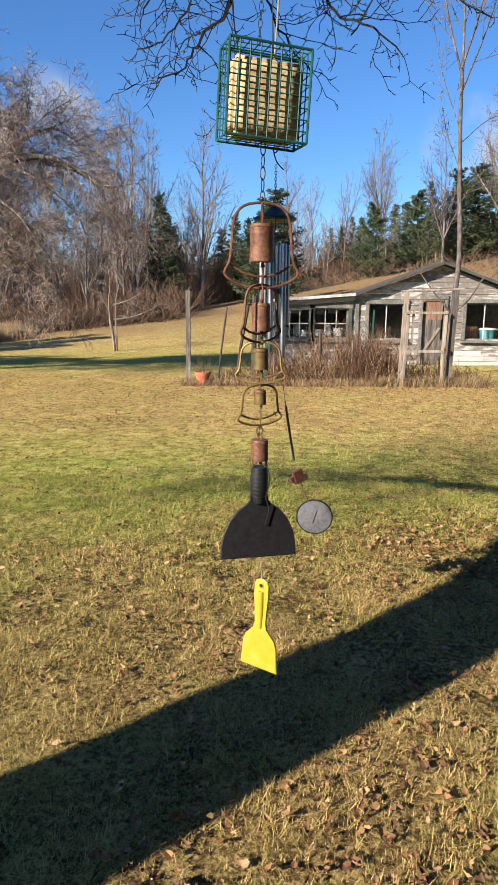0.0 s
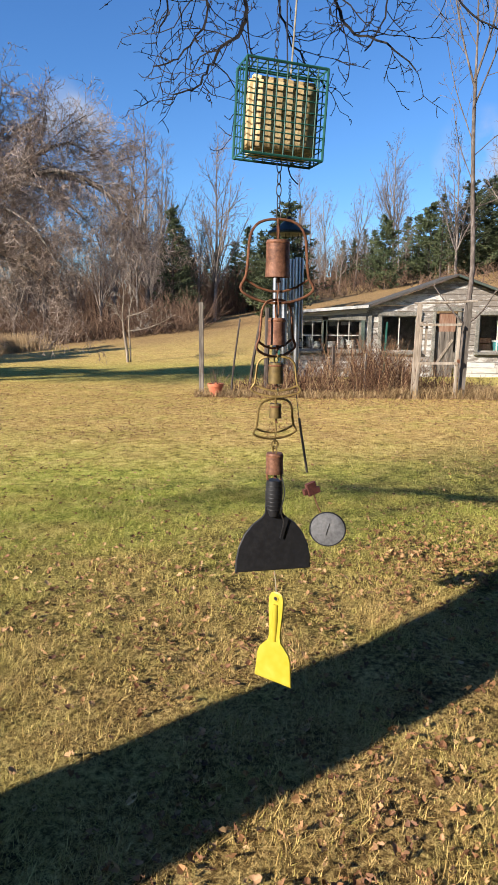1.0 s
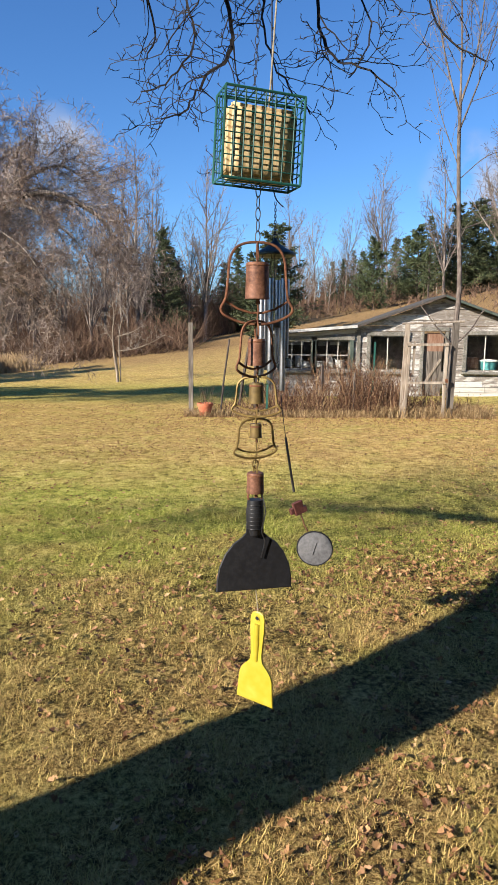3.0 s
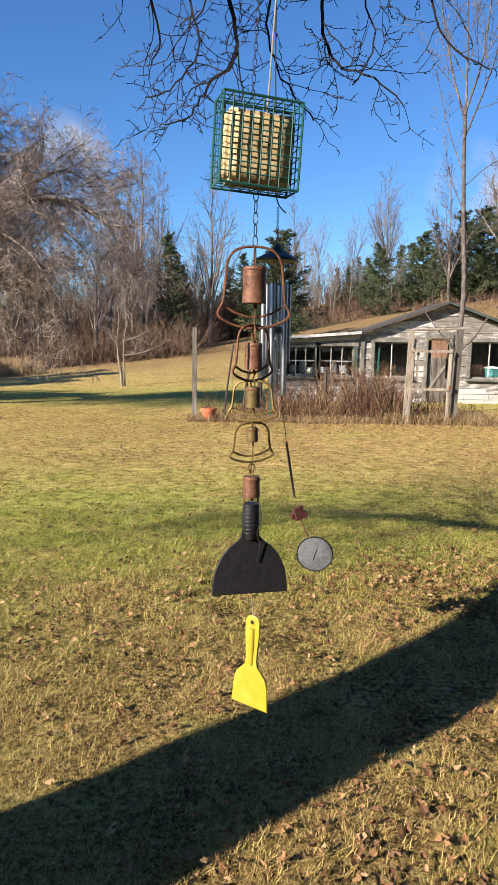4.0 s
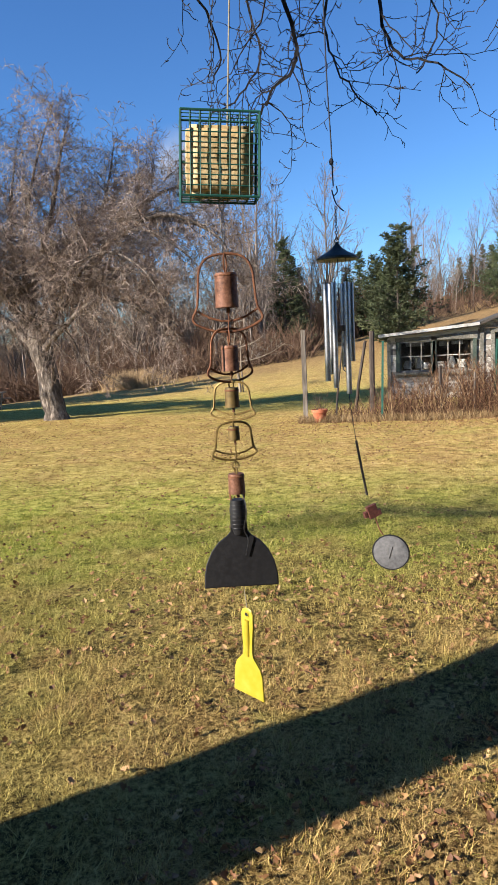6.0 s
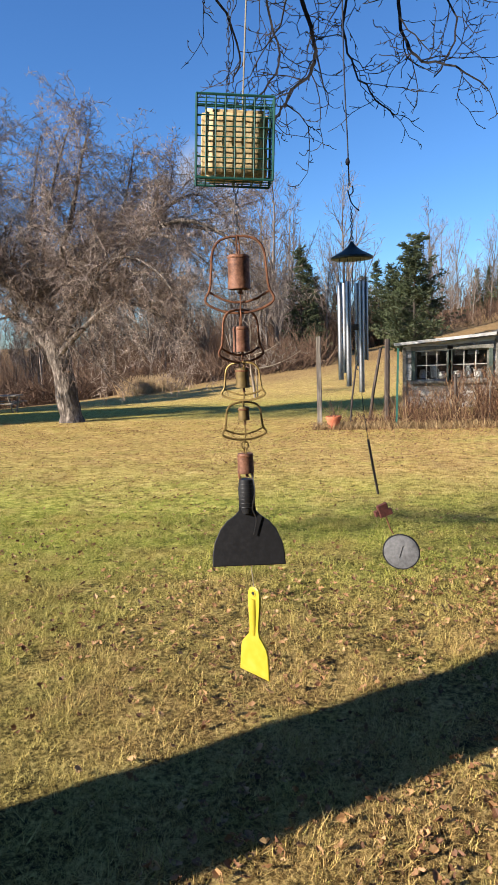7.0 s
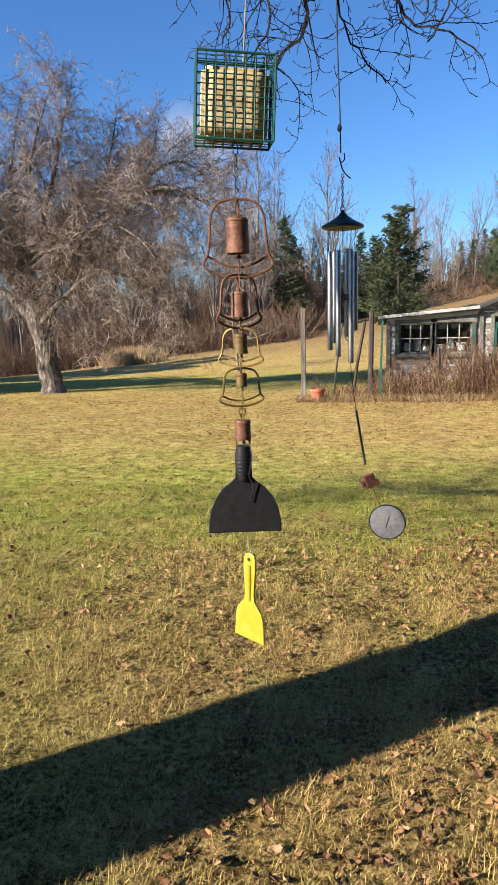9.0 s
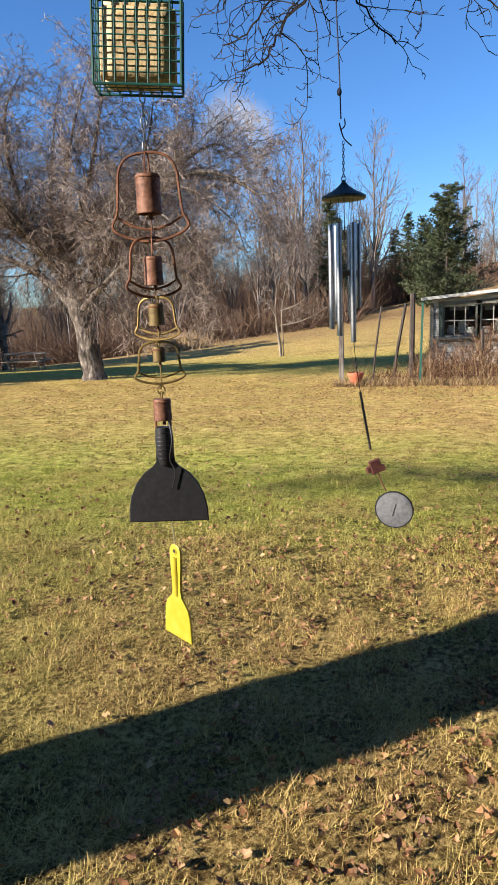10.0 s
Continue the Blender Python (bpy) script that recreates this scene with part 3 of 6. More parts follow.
def ramify(rng, wood, twigs, pts, r0, r1, level, spec, thin=0.003, slim=(0.35, 0.6)):
    """Tube along pts, then side branches by spec[level]: per metre, length share, angle, jitter, pull, first share."""
    n = len(pts)
    radii = [r0 + (r1 - r0) * (i / (n - 1)) ** 0.8 for i in range(n)]
    if level >= len(spec) and n <= 3:
        d = (pts[-1] - pts[0]).orthogonal().normalized() * r0
        e = d.cross((pts[-1] - pts[0]).normalized())
        m = pts[1]
        twigs.add([pts[0] + d, pts[0] - d * 0.5 + e * 0.87, pts[0] - d * 0.5 - e * 0.87, m + d * 0.8, m - d * 0.4 + e * 0.7, m - d * 0.4 - e * 0.7, pts[-1]],
                  [(0, 1, 4, 3), (1, 2, 5, 4), (2, 0, 3, 5), (3, 4, 6), (4, 5, 6), (5, 3, 6)])
        return
    sides = (8, 4, 3, 3, 3, 3)[min(level, 5)] if thin < 0.015 else (6, 3, 3, 3)[min(level, 3)]
    (wood if level < 2 else twigs).tube(pts, radii, sides, caps=level < 1)
    if level >= len(spec):
        return
    per_m, share, angle, jitter, pull, first = spec[level]
    length = sum((pts[i + 1] - pts[i]).length for i in range(n - 1))
    count = max(2, int(per_m * length * rng.uniform(0.8, 1.2)))
    for c in range(count):
        f = first + (1 - first) * (c + rng.random()) / count
        k = min(int(f * (n - 1)), n - 2)
        u = f * (n - 1) - k
        p = pts[k].lerp(pts[k + 1], u)
        d = (pts[k + 1] - pts[k]).normalized()
        r = radii[k] + (radii[k + 1] - radii[k]) * u
        way = spread_from(rng, d, rng.gauss(angle, 12))
        ln = length * rng.uniform(*share) * (1.15 - 0.6 * f)
        last = level + 1 >= len(spec)
        segs = 2 if last else (4 if level < 1 else 3)
        sub = bend(rng, p, way, ln, segs if thin > 0.0035 or last else 6, jitter, pull)
        cr = min(max(r * 0.8, thin), max(thin, r * rng.uniform(*slim)))
        ramify(rng, wood, twigs, sub, cr, max(cr * 0.4, thin * 0.6), level + 1, spec, thin, slim)


def arc(points, per=5):
    """A smooth line through points."""
    P = [Vector(p) for p in points]
    P = [P[0] * 2 - P[1]] + P + [P[-1] * 2 - P[-2]]
    out = []
    for i in range(1, len(P) - 2):
        for k in range(per):
            t = k / per
            a, b, c, d = P[i - 1:i + 3]
            out.append(0.5 * ((2 * b) + (c - a) * t + (2 * a - 5 * b + 4 * c - d) * t * t + (3 * b - a - 3 * c + d) * t ** 3))
    return out + [P[-2]]


def apple_tree(at):
    rng = random.Random(21)
    wood, twigs = Geo(), Geo()
    t = thing("apple_tree", Matrix.Translation(at), "old bare apple tree with leaning trunk and dense drooping twigs", "tree")
    trunk = arc([(0.02, 0, -0.15), (0.0, 0, 0.3), (-0.08, 0, 0.9), (-0.24, 0.02, 1.75), (-0.36, 0.05, 2.5)], 9)
    n = len(trunk)
    wood.tube(trunk, [0.40 - 0.11 * min(1, i / 7) - 0.03 * i / n for i in range(n)], 26)
    for i, p in enumerate(wood.v):
        p, c = Vector(p), trunk[min(i // 26, n - 1)]
        knot = noise.noise(Vector((p.x * 3.2, p.y * 3.2, p.z * 1.3))) + 0.6 * noise.noise(Vector((p.x * 11, p.y * 11, p.z * 2.5)))
        wood.v[i] = tuple(c + (p - c) * (1 + 0.2 * knot))
    spec = [(6.6, (0.2, 0.42), 55, 0.24, (0, 0, -0.05), 0.12), (11.0, (0.28, 0.55), 54, 0.26, (0, 0, -0.4), 0.05), (13.0, (0.32, 0.7), 55, 0.3, (0, 0, -0.1), 0.06)]
    limbs = [
        ([(-0.4, 0, 1.8), (0.6, -0.3, 2.9), (2.2, -0.5, 4.2), (3.9, -0.6, 4.75), (5.4, -0.7, 4.2), (6.0, -0.8, 3.2)], 0.15),
        ([(-0.5, 0, 2.3), (-0.3, 0.1, 3.6), (0.4, 0, 5.0), (0.9, -0.1, 6.2), (1.3, -0.2, 6.9)], 0.15),
        ([(-0.5, 0, 2.3), (-1.2, -0.2, 3.6), (-1.7, -0.2, 5.0), (-1.7, -0.3, 6.3), (-1.3, 0, 7.2)], 0.14),
        ([(-0.4, 0, 1.9), (-1.4, 0.2, 2.7), (-2.9, 0.3, 3.4), (-4.4, 0.3, 3.5), (-5.4, 0.2, 2.7)], 0.14),
        ([(-0.4, 0, 2.2), (0.8, 0.8, 3.6), (2.2, 1.2, 5.0), (3.6, 1.3, 5.6), (4.6, 1.3, 5.2)], 0.12),
        ([(-0.3, 0, 1.7), (0.8, -0.6, 2.3), (2.2, -1.2, 2.9), (3.6, -1.5, 2.6), (4.7, -1.6, 1.7)], 0.10),
        ([(-0.5, 0.1, 2.4), (0.2, 1.0, 3.9), (0.9, 1.8, 5.3), (1.8, 2.3, 6.0)], 0.10),
        ([(-0.5, -0.1, 2.4), (-0.9, -1.1, 3.7), (-1.2, -2.0, 4.7), (-1.0, -2.7, 5.2)], 0.10),
        ([(0.2, -0.2, 2.6), (1.3, 0.4, 4.4), (2.0, 0.4, 5.6), (2.4, 0.2, 6.5)], 0.09),
        ([(1.4, -0.4, 3.6), (2.6, -1.0, 3.6), (3.8, -1.4, 3.3), (4.8, -1.6, 2.4)], 0.07),
        ([(-0.5, 0, 2.4), (-1.0, 0.3, 4.2), (-0.9, 0.5, 5.8), (-0.5, 0.4, 7.0)], 0.09),
        ([(-0.5, 0, 2.4), (-0.2, -0.5, 4.2), (0.5, -0.8, 5.8), (1.2, -0.8, 7.0)], 0.09),
        ([(-0.4, 0, 2.8), (-2.2, -0.5, 4.8), (-2.9, -0.4, 6.4), (-2.7, -0.2, 7.4)], 0.08),
        ([(2.2, -0.5, 4.2), (3.6, -1.2, 4.4), (5.0, -1.6, 3.6), (5.4, -1.7, 2.9)], 0.05),
        ([(0.6, -0.3, 2.9), (2.4, -1.4, 3.9), (3.8, -2.1, 3.5), (4.6, -2.4, 2.6)], 0.055),
        ([(2.2, 1.2, 5.0), (4.2, 1.6, 4.8), (5.4, 1.8, 3.9)], 0.05),
        ([(-0.6, 0, 2.6), (-2.0, -0.4, 4.2), (-3.4, -0.5, 5.2), (-4.3, -0.5, 5.6)], 0.10),
    ]
    for pts, r in limbs:
        pts = [(x * 0.88 if x > 0 else x, y, z if z < 4.5 else 4.5 + (z - 4.5) * 1.16) for x, y, z in pts]
        ramify(rng, wood, twigs, arc(pts, 4), r, 0.008, 0, spec, 0.0054, (0.24, 0.42))
    part("trunk", wood, M_BARK_APPLE, t, "cracked grey-brown trunk and limbs", smooth=True)
    crown = part("crown", twigs, M_TWIG_APPLE, t, "tangle of thin bare twigs")
    few = Geo()
    for _ in range(3200):
        c = Vector(rng.choice(twigs.v))
        if c.z < 4.2 and rng.random() < 0.75:
            continue
        d1 = Vector((rng.gauss(0, 1), rng.gauss(0, 1), rng.gauss(-0.5, 1))).normalized() * rng.uniform(0.03, 0.06)
        d2 = d1.orthogonal().normalized() * 0.015
        few.add([c, c + d1 * 0.5 + d2, c + d1, c + d1 * 0.5 - d2], [(0, 1, 2, 3)])
    part("last_leaves", few, M_LITTER, crown, "few curled brown leaves")
    return t


def bare_tree(seed, height, r, spec, lean=0.0, fork=0.45, limbs=5, thin=0.012):
    """A bare woodland tree: a trunk that splits into steep limbs."""
    rng = random.Random(seed)
    wood, twigs = Geo(), Geo()
    stem = bend(rng, (0, 0, -0.3), (lean, 0, 1), height * 0.95, 9, 0.035, (0, 0, 0.2))
    ramify(rng, wood, twigs, stem, r, 0.02, 0, spec, thin)
    for i in range(limbs):
        k = max(2, min(7, int((fork + 0.25 * rng.random()) * 9)))
        way = spread_from(rng, Vector((0, 0, 1)), rng.uniform(14, 32))
        ramify(rng, wood, twigs, bend(rng, stem[k], way, height * rng.uniform(0.32, 0.5), 6, 0.06, (0, 0, 0.35)), r * 0.5, 0.015, 0, spec, thin)
    return wood, twigs


WOODS_SPEC = [(2.0, (0.18, 0.36), 40, 0.12, (0, 0, 0.35), 0.25), (2.8, (0.3, 0.55), 40, 0.16, (0, 0, 0.25), 0.12), (2.2, (0.45, 0.8), 38, 0.16, (0, 0, 0.15), 0.1)]
FAR_SPEC = [(1.8, (0.18, 0.34), 42, 0.12, (0, 0, 0.3), 0.25), (3.0, (0.35, 0.6), 40, 0.14, (0, 0, 0.2), 0.15)]


def conifer(seed, height, radius, droop, gap, clumps):
    rng = random.Random(seed)
    wood, nee = Geo(), Geo()
    wood.tube([(0, 0, -0.3), (0, 0, height * 0.5), (0, 0, height)], [height * 0.013, height * 0.009, 0.01], 7)
    z = height * gap
    lump = 1.6 if droop < 0.15 else 1.0
    while z < height * 0.98:
        f = (z - height * gap) / (height * (1 - gap))
        reach = radius * (1 - f) ** (0.75 if lump < 1.5 else 0.6) * rng.uniform(0.5, 1.25) + 0.12
        for _ in range(rng.randint(4, 7)):
            a = rng.uniform(0, 2 * math.pi)
            ln = reach * rng.uniform(0.4, 1.2)
            way = Vector((math.cos(a), math.sin(a), 0.3 - droop * 0.5 + rng.gauss(0, 0.12)))
            pts = bend(rng, (0, 0, z), way, ln, 4, 0.08, (0, 0, 0.35))
            wood.add([pts[0] + Vector((0, 0, 0.03)), pts[0] + Vector((0.026, 0, -0.015)), pts[0] + Vector((-0.026, 0, -0.015)), pts[2] + Vector((0, 0, 0.02)), pts[2] + Vector((0.017, 0, -0.01)), pts[2] + Vector((-0.017, 0, -0.01)), pts[4]], [(0, 1, 4, 3), (1, 2, 5, 4), (2, 0, 3, 5), (3, 4, 6), (4, 5, 6), (5, 3, 6)])
            for _k in range(int(clumps * (0.4 + ln / radius) * lump ** 0.5)):
                u = rng.uniform(0.2, 1.0) * 4
                k = min(int(u), 3)
                c = pts[k].lerp(pts[k + 1], u - k) + Vector((rng.gauss(0, 0.12), rng.gauss(0, 0.12), rng.gauss(0, 0.09))) * (0.4 + ln * 0.25) * lump ** 0.6
                s = rng.uniform(0.08, 0.21) * (0.6 + 0.25 * radius) * (0.9 if lump > 1.5 else 1.0)
                for _t in range(4):
                    d1 = Vector((rng.gauss(0, 1) + way.x, rng.gauss(0, 1) + way.y, rng.gauss(0.3, 0.5))).normalized() * s * 1.25
                    d2 = Vector((rng.gauss(0, 1), rng.gauss(0, 1), rng.gauss(0, 1))).normalized() * s * 0.24
                    nee.add([c - d2, c + d2, c + d1], [(0, 1, 2)])
        z += height * rng.uniform(0.018, 0.034) * lump ** 0.8
    return wood, nee


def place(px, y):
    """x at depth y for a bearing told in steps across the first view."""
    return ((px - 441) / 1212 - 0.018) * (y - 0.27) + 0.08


def build_woods():
    rng = random.Random(77)
    kinds = []
    for i, (h, r, fork, limbs) in enumerate([(14, 0.19, 0.22, 8), (14, 0.16, 0.35, 6), (14, 0.13, 0.55, 3), (14, 0.17, 0.3, 4), (14, 0.14, 0.45, 3)]):
        w, t = bare_tree(100 + i, h, r, WOODS_SPEC if i < 3 else FAR_SPEC, fork=fork, limbs=limbs, thin=0.012 if i < 3 else 0.02)
        ob = thing("bare_tree", Matrix.Translation((0, 0, -500)), "leafless grey woodland tree with steep fine branches", "tree", "woods at the lawn's edge")
        part("trunk", w, M_BARK_GREY, ob)
        part("crown", t, M_TWIG_GREY, ob)
        kinds.append(ob)
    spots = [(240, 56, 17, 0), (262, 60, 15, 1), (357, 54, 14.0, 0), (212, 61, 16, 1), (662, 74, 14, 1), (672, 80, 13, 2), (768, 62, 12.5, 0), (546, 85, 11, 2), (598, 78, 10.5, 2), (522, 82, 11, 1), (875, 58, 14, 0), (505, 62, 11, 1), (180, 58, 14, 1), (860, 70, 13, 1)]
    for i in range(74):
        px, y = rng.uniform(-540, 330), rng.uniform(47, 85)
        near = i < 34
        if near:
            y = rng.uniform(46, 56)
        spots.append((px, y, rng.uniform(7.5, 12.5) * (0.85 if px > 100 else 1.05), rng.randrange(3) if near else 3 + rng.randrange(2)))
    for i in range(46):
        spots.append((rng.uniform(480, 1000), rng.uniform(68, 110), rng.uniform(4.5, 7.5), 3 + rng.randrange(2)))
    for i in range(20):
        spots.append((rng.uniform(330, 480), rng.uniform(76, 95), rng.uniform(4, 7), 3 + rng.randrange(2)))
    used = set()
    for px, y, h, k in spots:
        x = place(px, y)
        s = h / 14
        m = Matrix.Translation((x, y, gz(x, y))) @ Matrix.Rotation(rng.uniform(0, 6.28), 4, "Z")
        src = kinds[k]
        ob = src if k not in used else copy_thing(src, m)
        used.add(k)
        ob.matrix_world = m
        ob.scale = (s * rng.uniform(0.85, 1.15), s * rng.uniform(0.85, 1.15), s)
    firs = []
    for i, (h, r, d, g, c) in enumerate([(9, 2.2, 0.6, 0.04, 17), (9, 3.8, 0.1, 0.02, 34), (11, 2.4, 0.3, 0.2, 14)]):
        w, n = conifer(200 + i, h, r, d, g, c)
        ob = thing("conifer", Matrix.Translation((0, 0, -500)), "dark green pine at the edge of the woods", "tree", "conifers at the lawn's edge")
        part("trunk", w, M_DARKWOOD, ob)
        part("crown", n, M_NEEDLE, ob, "green needle clumps")
        firs.append(ob)
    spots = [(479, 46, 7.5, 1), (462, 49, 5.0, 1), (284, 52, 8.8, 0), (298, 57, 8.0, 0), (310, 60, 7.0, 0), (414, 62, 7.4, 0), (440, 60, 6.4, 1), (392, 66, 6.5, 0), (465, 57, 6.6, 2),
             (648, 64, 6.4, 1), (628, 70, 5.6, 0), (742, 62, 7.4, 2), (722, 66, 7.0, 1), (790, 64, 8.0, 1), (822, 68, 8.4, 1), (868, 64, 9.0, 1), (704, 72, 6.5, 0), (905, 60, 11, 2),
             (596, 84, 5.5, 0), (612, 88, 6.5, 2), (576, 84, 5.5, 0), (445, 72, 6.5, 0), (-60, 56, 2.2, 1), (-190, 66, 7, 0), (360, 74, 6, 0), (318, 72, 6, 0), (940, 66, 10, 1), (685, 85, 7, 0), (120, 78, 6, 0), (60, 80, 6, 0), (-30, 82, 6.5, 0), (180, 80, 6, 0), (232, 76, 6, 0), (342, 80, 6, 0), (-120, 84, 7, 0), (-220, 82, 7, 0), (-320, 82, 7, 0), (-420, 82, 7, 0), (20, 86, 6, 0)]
    # unseen pines added left of the view to throw shadow bands over the lawn
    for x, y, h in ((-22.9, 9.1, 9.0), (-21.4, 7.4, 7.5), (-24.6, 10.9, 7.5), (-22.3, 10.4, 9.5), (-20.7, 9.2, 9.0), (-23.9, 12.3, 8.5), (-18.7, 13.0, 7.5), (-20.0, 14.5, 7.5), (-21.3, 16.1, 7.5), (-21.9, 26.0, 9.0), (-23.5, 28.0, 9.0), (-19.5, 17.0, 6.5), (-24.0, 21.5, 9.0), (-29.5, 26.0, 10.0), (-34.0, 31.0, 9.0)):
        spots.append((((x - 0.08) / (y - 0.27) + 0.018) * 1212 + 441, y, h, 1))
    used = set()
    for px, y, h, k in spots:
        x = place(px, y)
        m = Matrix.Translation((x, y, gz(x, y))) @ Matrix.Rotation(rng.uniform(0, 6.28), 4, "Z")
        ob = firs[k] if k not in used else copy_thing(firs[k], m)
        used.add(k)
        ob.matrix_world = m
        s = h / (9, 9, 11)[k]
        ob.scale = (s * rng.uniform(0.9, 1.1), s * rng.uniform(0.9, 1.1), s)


def build_brush():
    """The tangle of leafless shrubs along the foot of the woods."""
    rng = random.Random(31)
    g = Geo()
    for i in range(5600):
        if i < 4400:
            px, y = rng.uniform(-540, 330), rng.uniform(45, 62)
            h = rng.uniform(0.8, 3.4)
        else:
            px, y = rng.uniform(330, 980), rng.uniform(62, 80)
            h = rng.uniform(0.6, 2.4)
            if px > 700:
                y -= rng.uniform(0, 22)
                h *= 0.6
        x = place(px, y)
        p = (x, y, gz(x, y) - 0.05)
        pts = bend(rng, p, (rng.gauss(0, 0.5), rng.gauss(0, 0.5), 1), h, 2, 0.3, (0, 0, -0.2))
        g.tube(pts, [0.03, 0.022, 0.01], 3)
        for _ in range(3):
            g.tube(bend(rng, pts[1], (rng.gauss(0, 0.8), rng.gauss(0, 0.8), 0.8), h * 0.5, 1, 0.2, (0, 0, 0)), [0.018, 0.006], 3)
    tagged(part("brush", g, M_BRUSH), "brown leafless thicket along the edge of the woods", "brush", kind="stuff")
    g = Geo()
    for i in range(10500):
        if i < 8700:
            px, y = rng.uniform(-560, 480), rng.uniform(60, 86)
        else:
            px, y = rng.uniform(480, 1000), rng.uniform(80, 110)
        h = rng.uniform(3.0, 8.0) if i < 8700 and px < 330 else rng.uniform(2.0, 5.0)
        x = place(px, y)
        p = Vector((x, y, gz(x, y) - 0.05))
        d = Vector((rng.gauss(0, 0.12), rng.gauss(0, 0.12), 1)).normalized() * h
        side = Vector((1, 0.2, 0)) * 0.035
        back = Vector((0, 1, 0)) * 0.03
        g.add([p - side, p + side, p + back, p + d], [(0, 1, 3), (1, 2, 3), (2, 0, 3)])
        for _ in range(5):
            q = p + d * rng.uniform(0.3, 0.9)
            e = Vector((rng.gauss(0, 0.5), rng.gauss(0, 0.5), rng.uniform(0.3, 0.9))) * h * rng.uniform(0.15, 0.3)
            g.add([q - side * 0.6, q + side * 0.6, q + back * 0.6, q + e], [(0, 1, 3), (1, 2, 3), (2, 0, 3)])
    tagged(part("deep_thicket", g, M_BRUSH), "grey-brown saplings and undergrowth deep in the woods", "brush", kind="stuff")
    g = Geo()
    for i in range(1300):
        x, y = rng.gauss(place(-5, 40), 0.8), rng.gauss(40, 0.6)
        h = rng.uniform(0.5, 1.3)
        g.tube(bend(rng, (x, y, gz(x, y) - 0.03), (rng.gauss(0, 0.3), rng.gauss(0, 0.3), 1), h, 2, 0.15, (0, 0, -0.3)), [0.025, 0.018, 0.006], 3)
    tagged(part("tall_grass", g, M_TAN), "clump of tall pale dead grass below the woods", "grass", kind="stuff")


def small_tree(at):
    rng = random.Random(9)
    w, t = Geo(), Geo()
    ob = thing("sapling", Matrix.Translation(at), "small forked bare fruit tree with pale trunk on the lawn", "tree")
    spec = [(6.0, (0.25, 0.5), 55, 0.16, (0, 0, 0.1), 0.2), (8.0, (0.3, 0.5), 48, 0.2, (0, 0, 0), 0.15), (8.0, (0.3, 0.6), 48, 0.2, (0, 0, 0), 0.15)]
    w.tube(arc([(0, 0, -0.2), (-0.06, 0, 0.6), (-0.16, 0, 1.3)]), 0.065, 8)
    w.tube(arc([(0.1, 0.05, -0.2), (0.08, 0.05, 0.7), (0.06, 0, 1.3)]), 0.032, 7)
    for pts, r in [([(-0.16, 0, 1.25), (-0.2, 0, 2.0), (-0.12, 0, 2.8), (-0.2, 0, 3.5)], 0.05), ([(0, 0, 1.3), (0.7, 0, 1.4), (1.4, 0, 1.65), (2.0, 0.1, 2.0)], 0.04), ([(0.06, 0, 1.3), (0.1, 0, 2.1), (0.3, 0, 2.9)], 0.04), ([(-0.16, 0, 1.6), (-0.5, 0, 2.2), (-0.8, 0, 2.5)], 0.03), ([(0, 0, 1.9), (0.7, -0.3, 2.1), (1.2, -0.3, 2.4)], 0.03)]:
        ramify(rng, w, t, arc(pts, 3), r * 0.75, 0.01, 0, spec, 0.009)
    part("trunk", w, M_PALEWOOD, ob, "pale forked trunk", smooth=True)
    part("crown", t, M_BARK_GREY, ob)


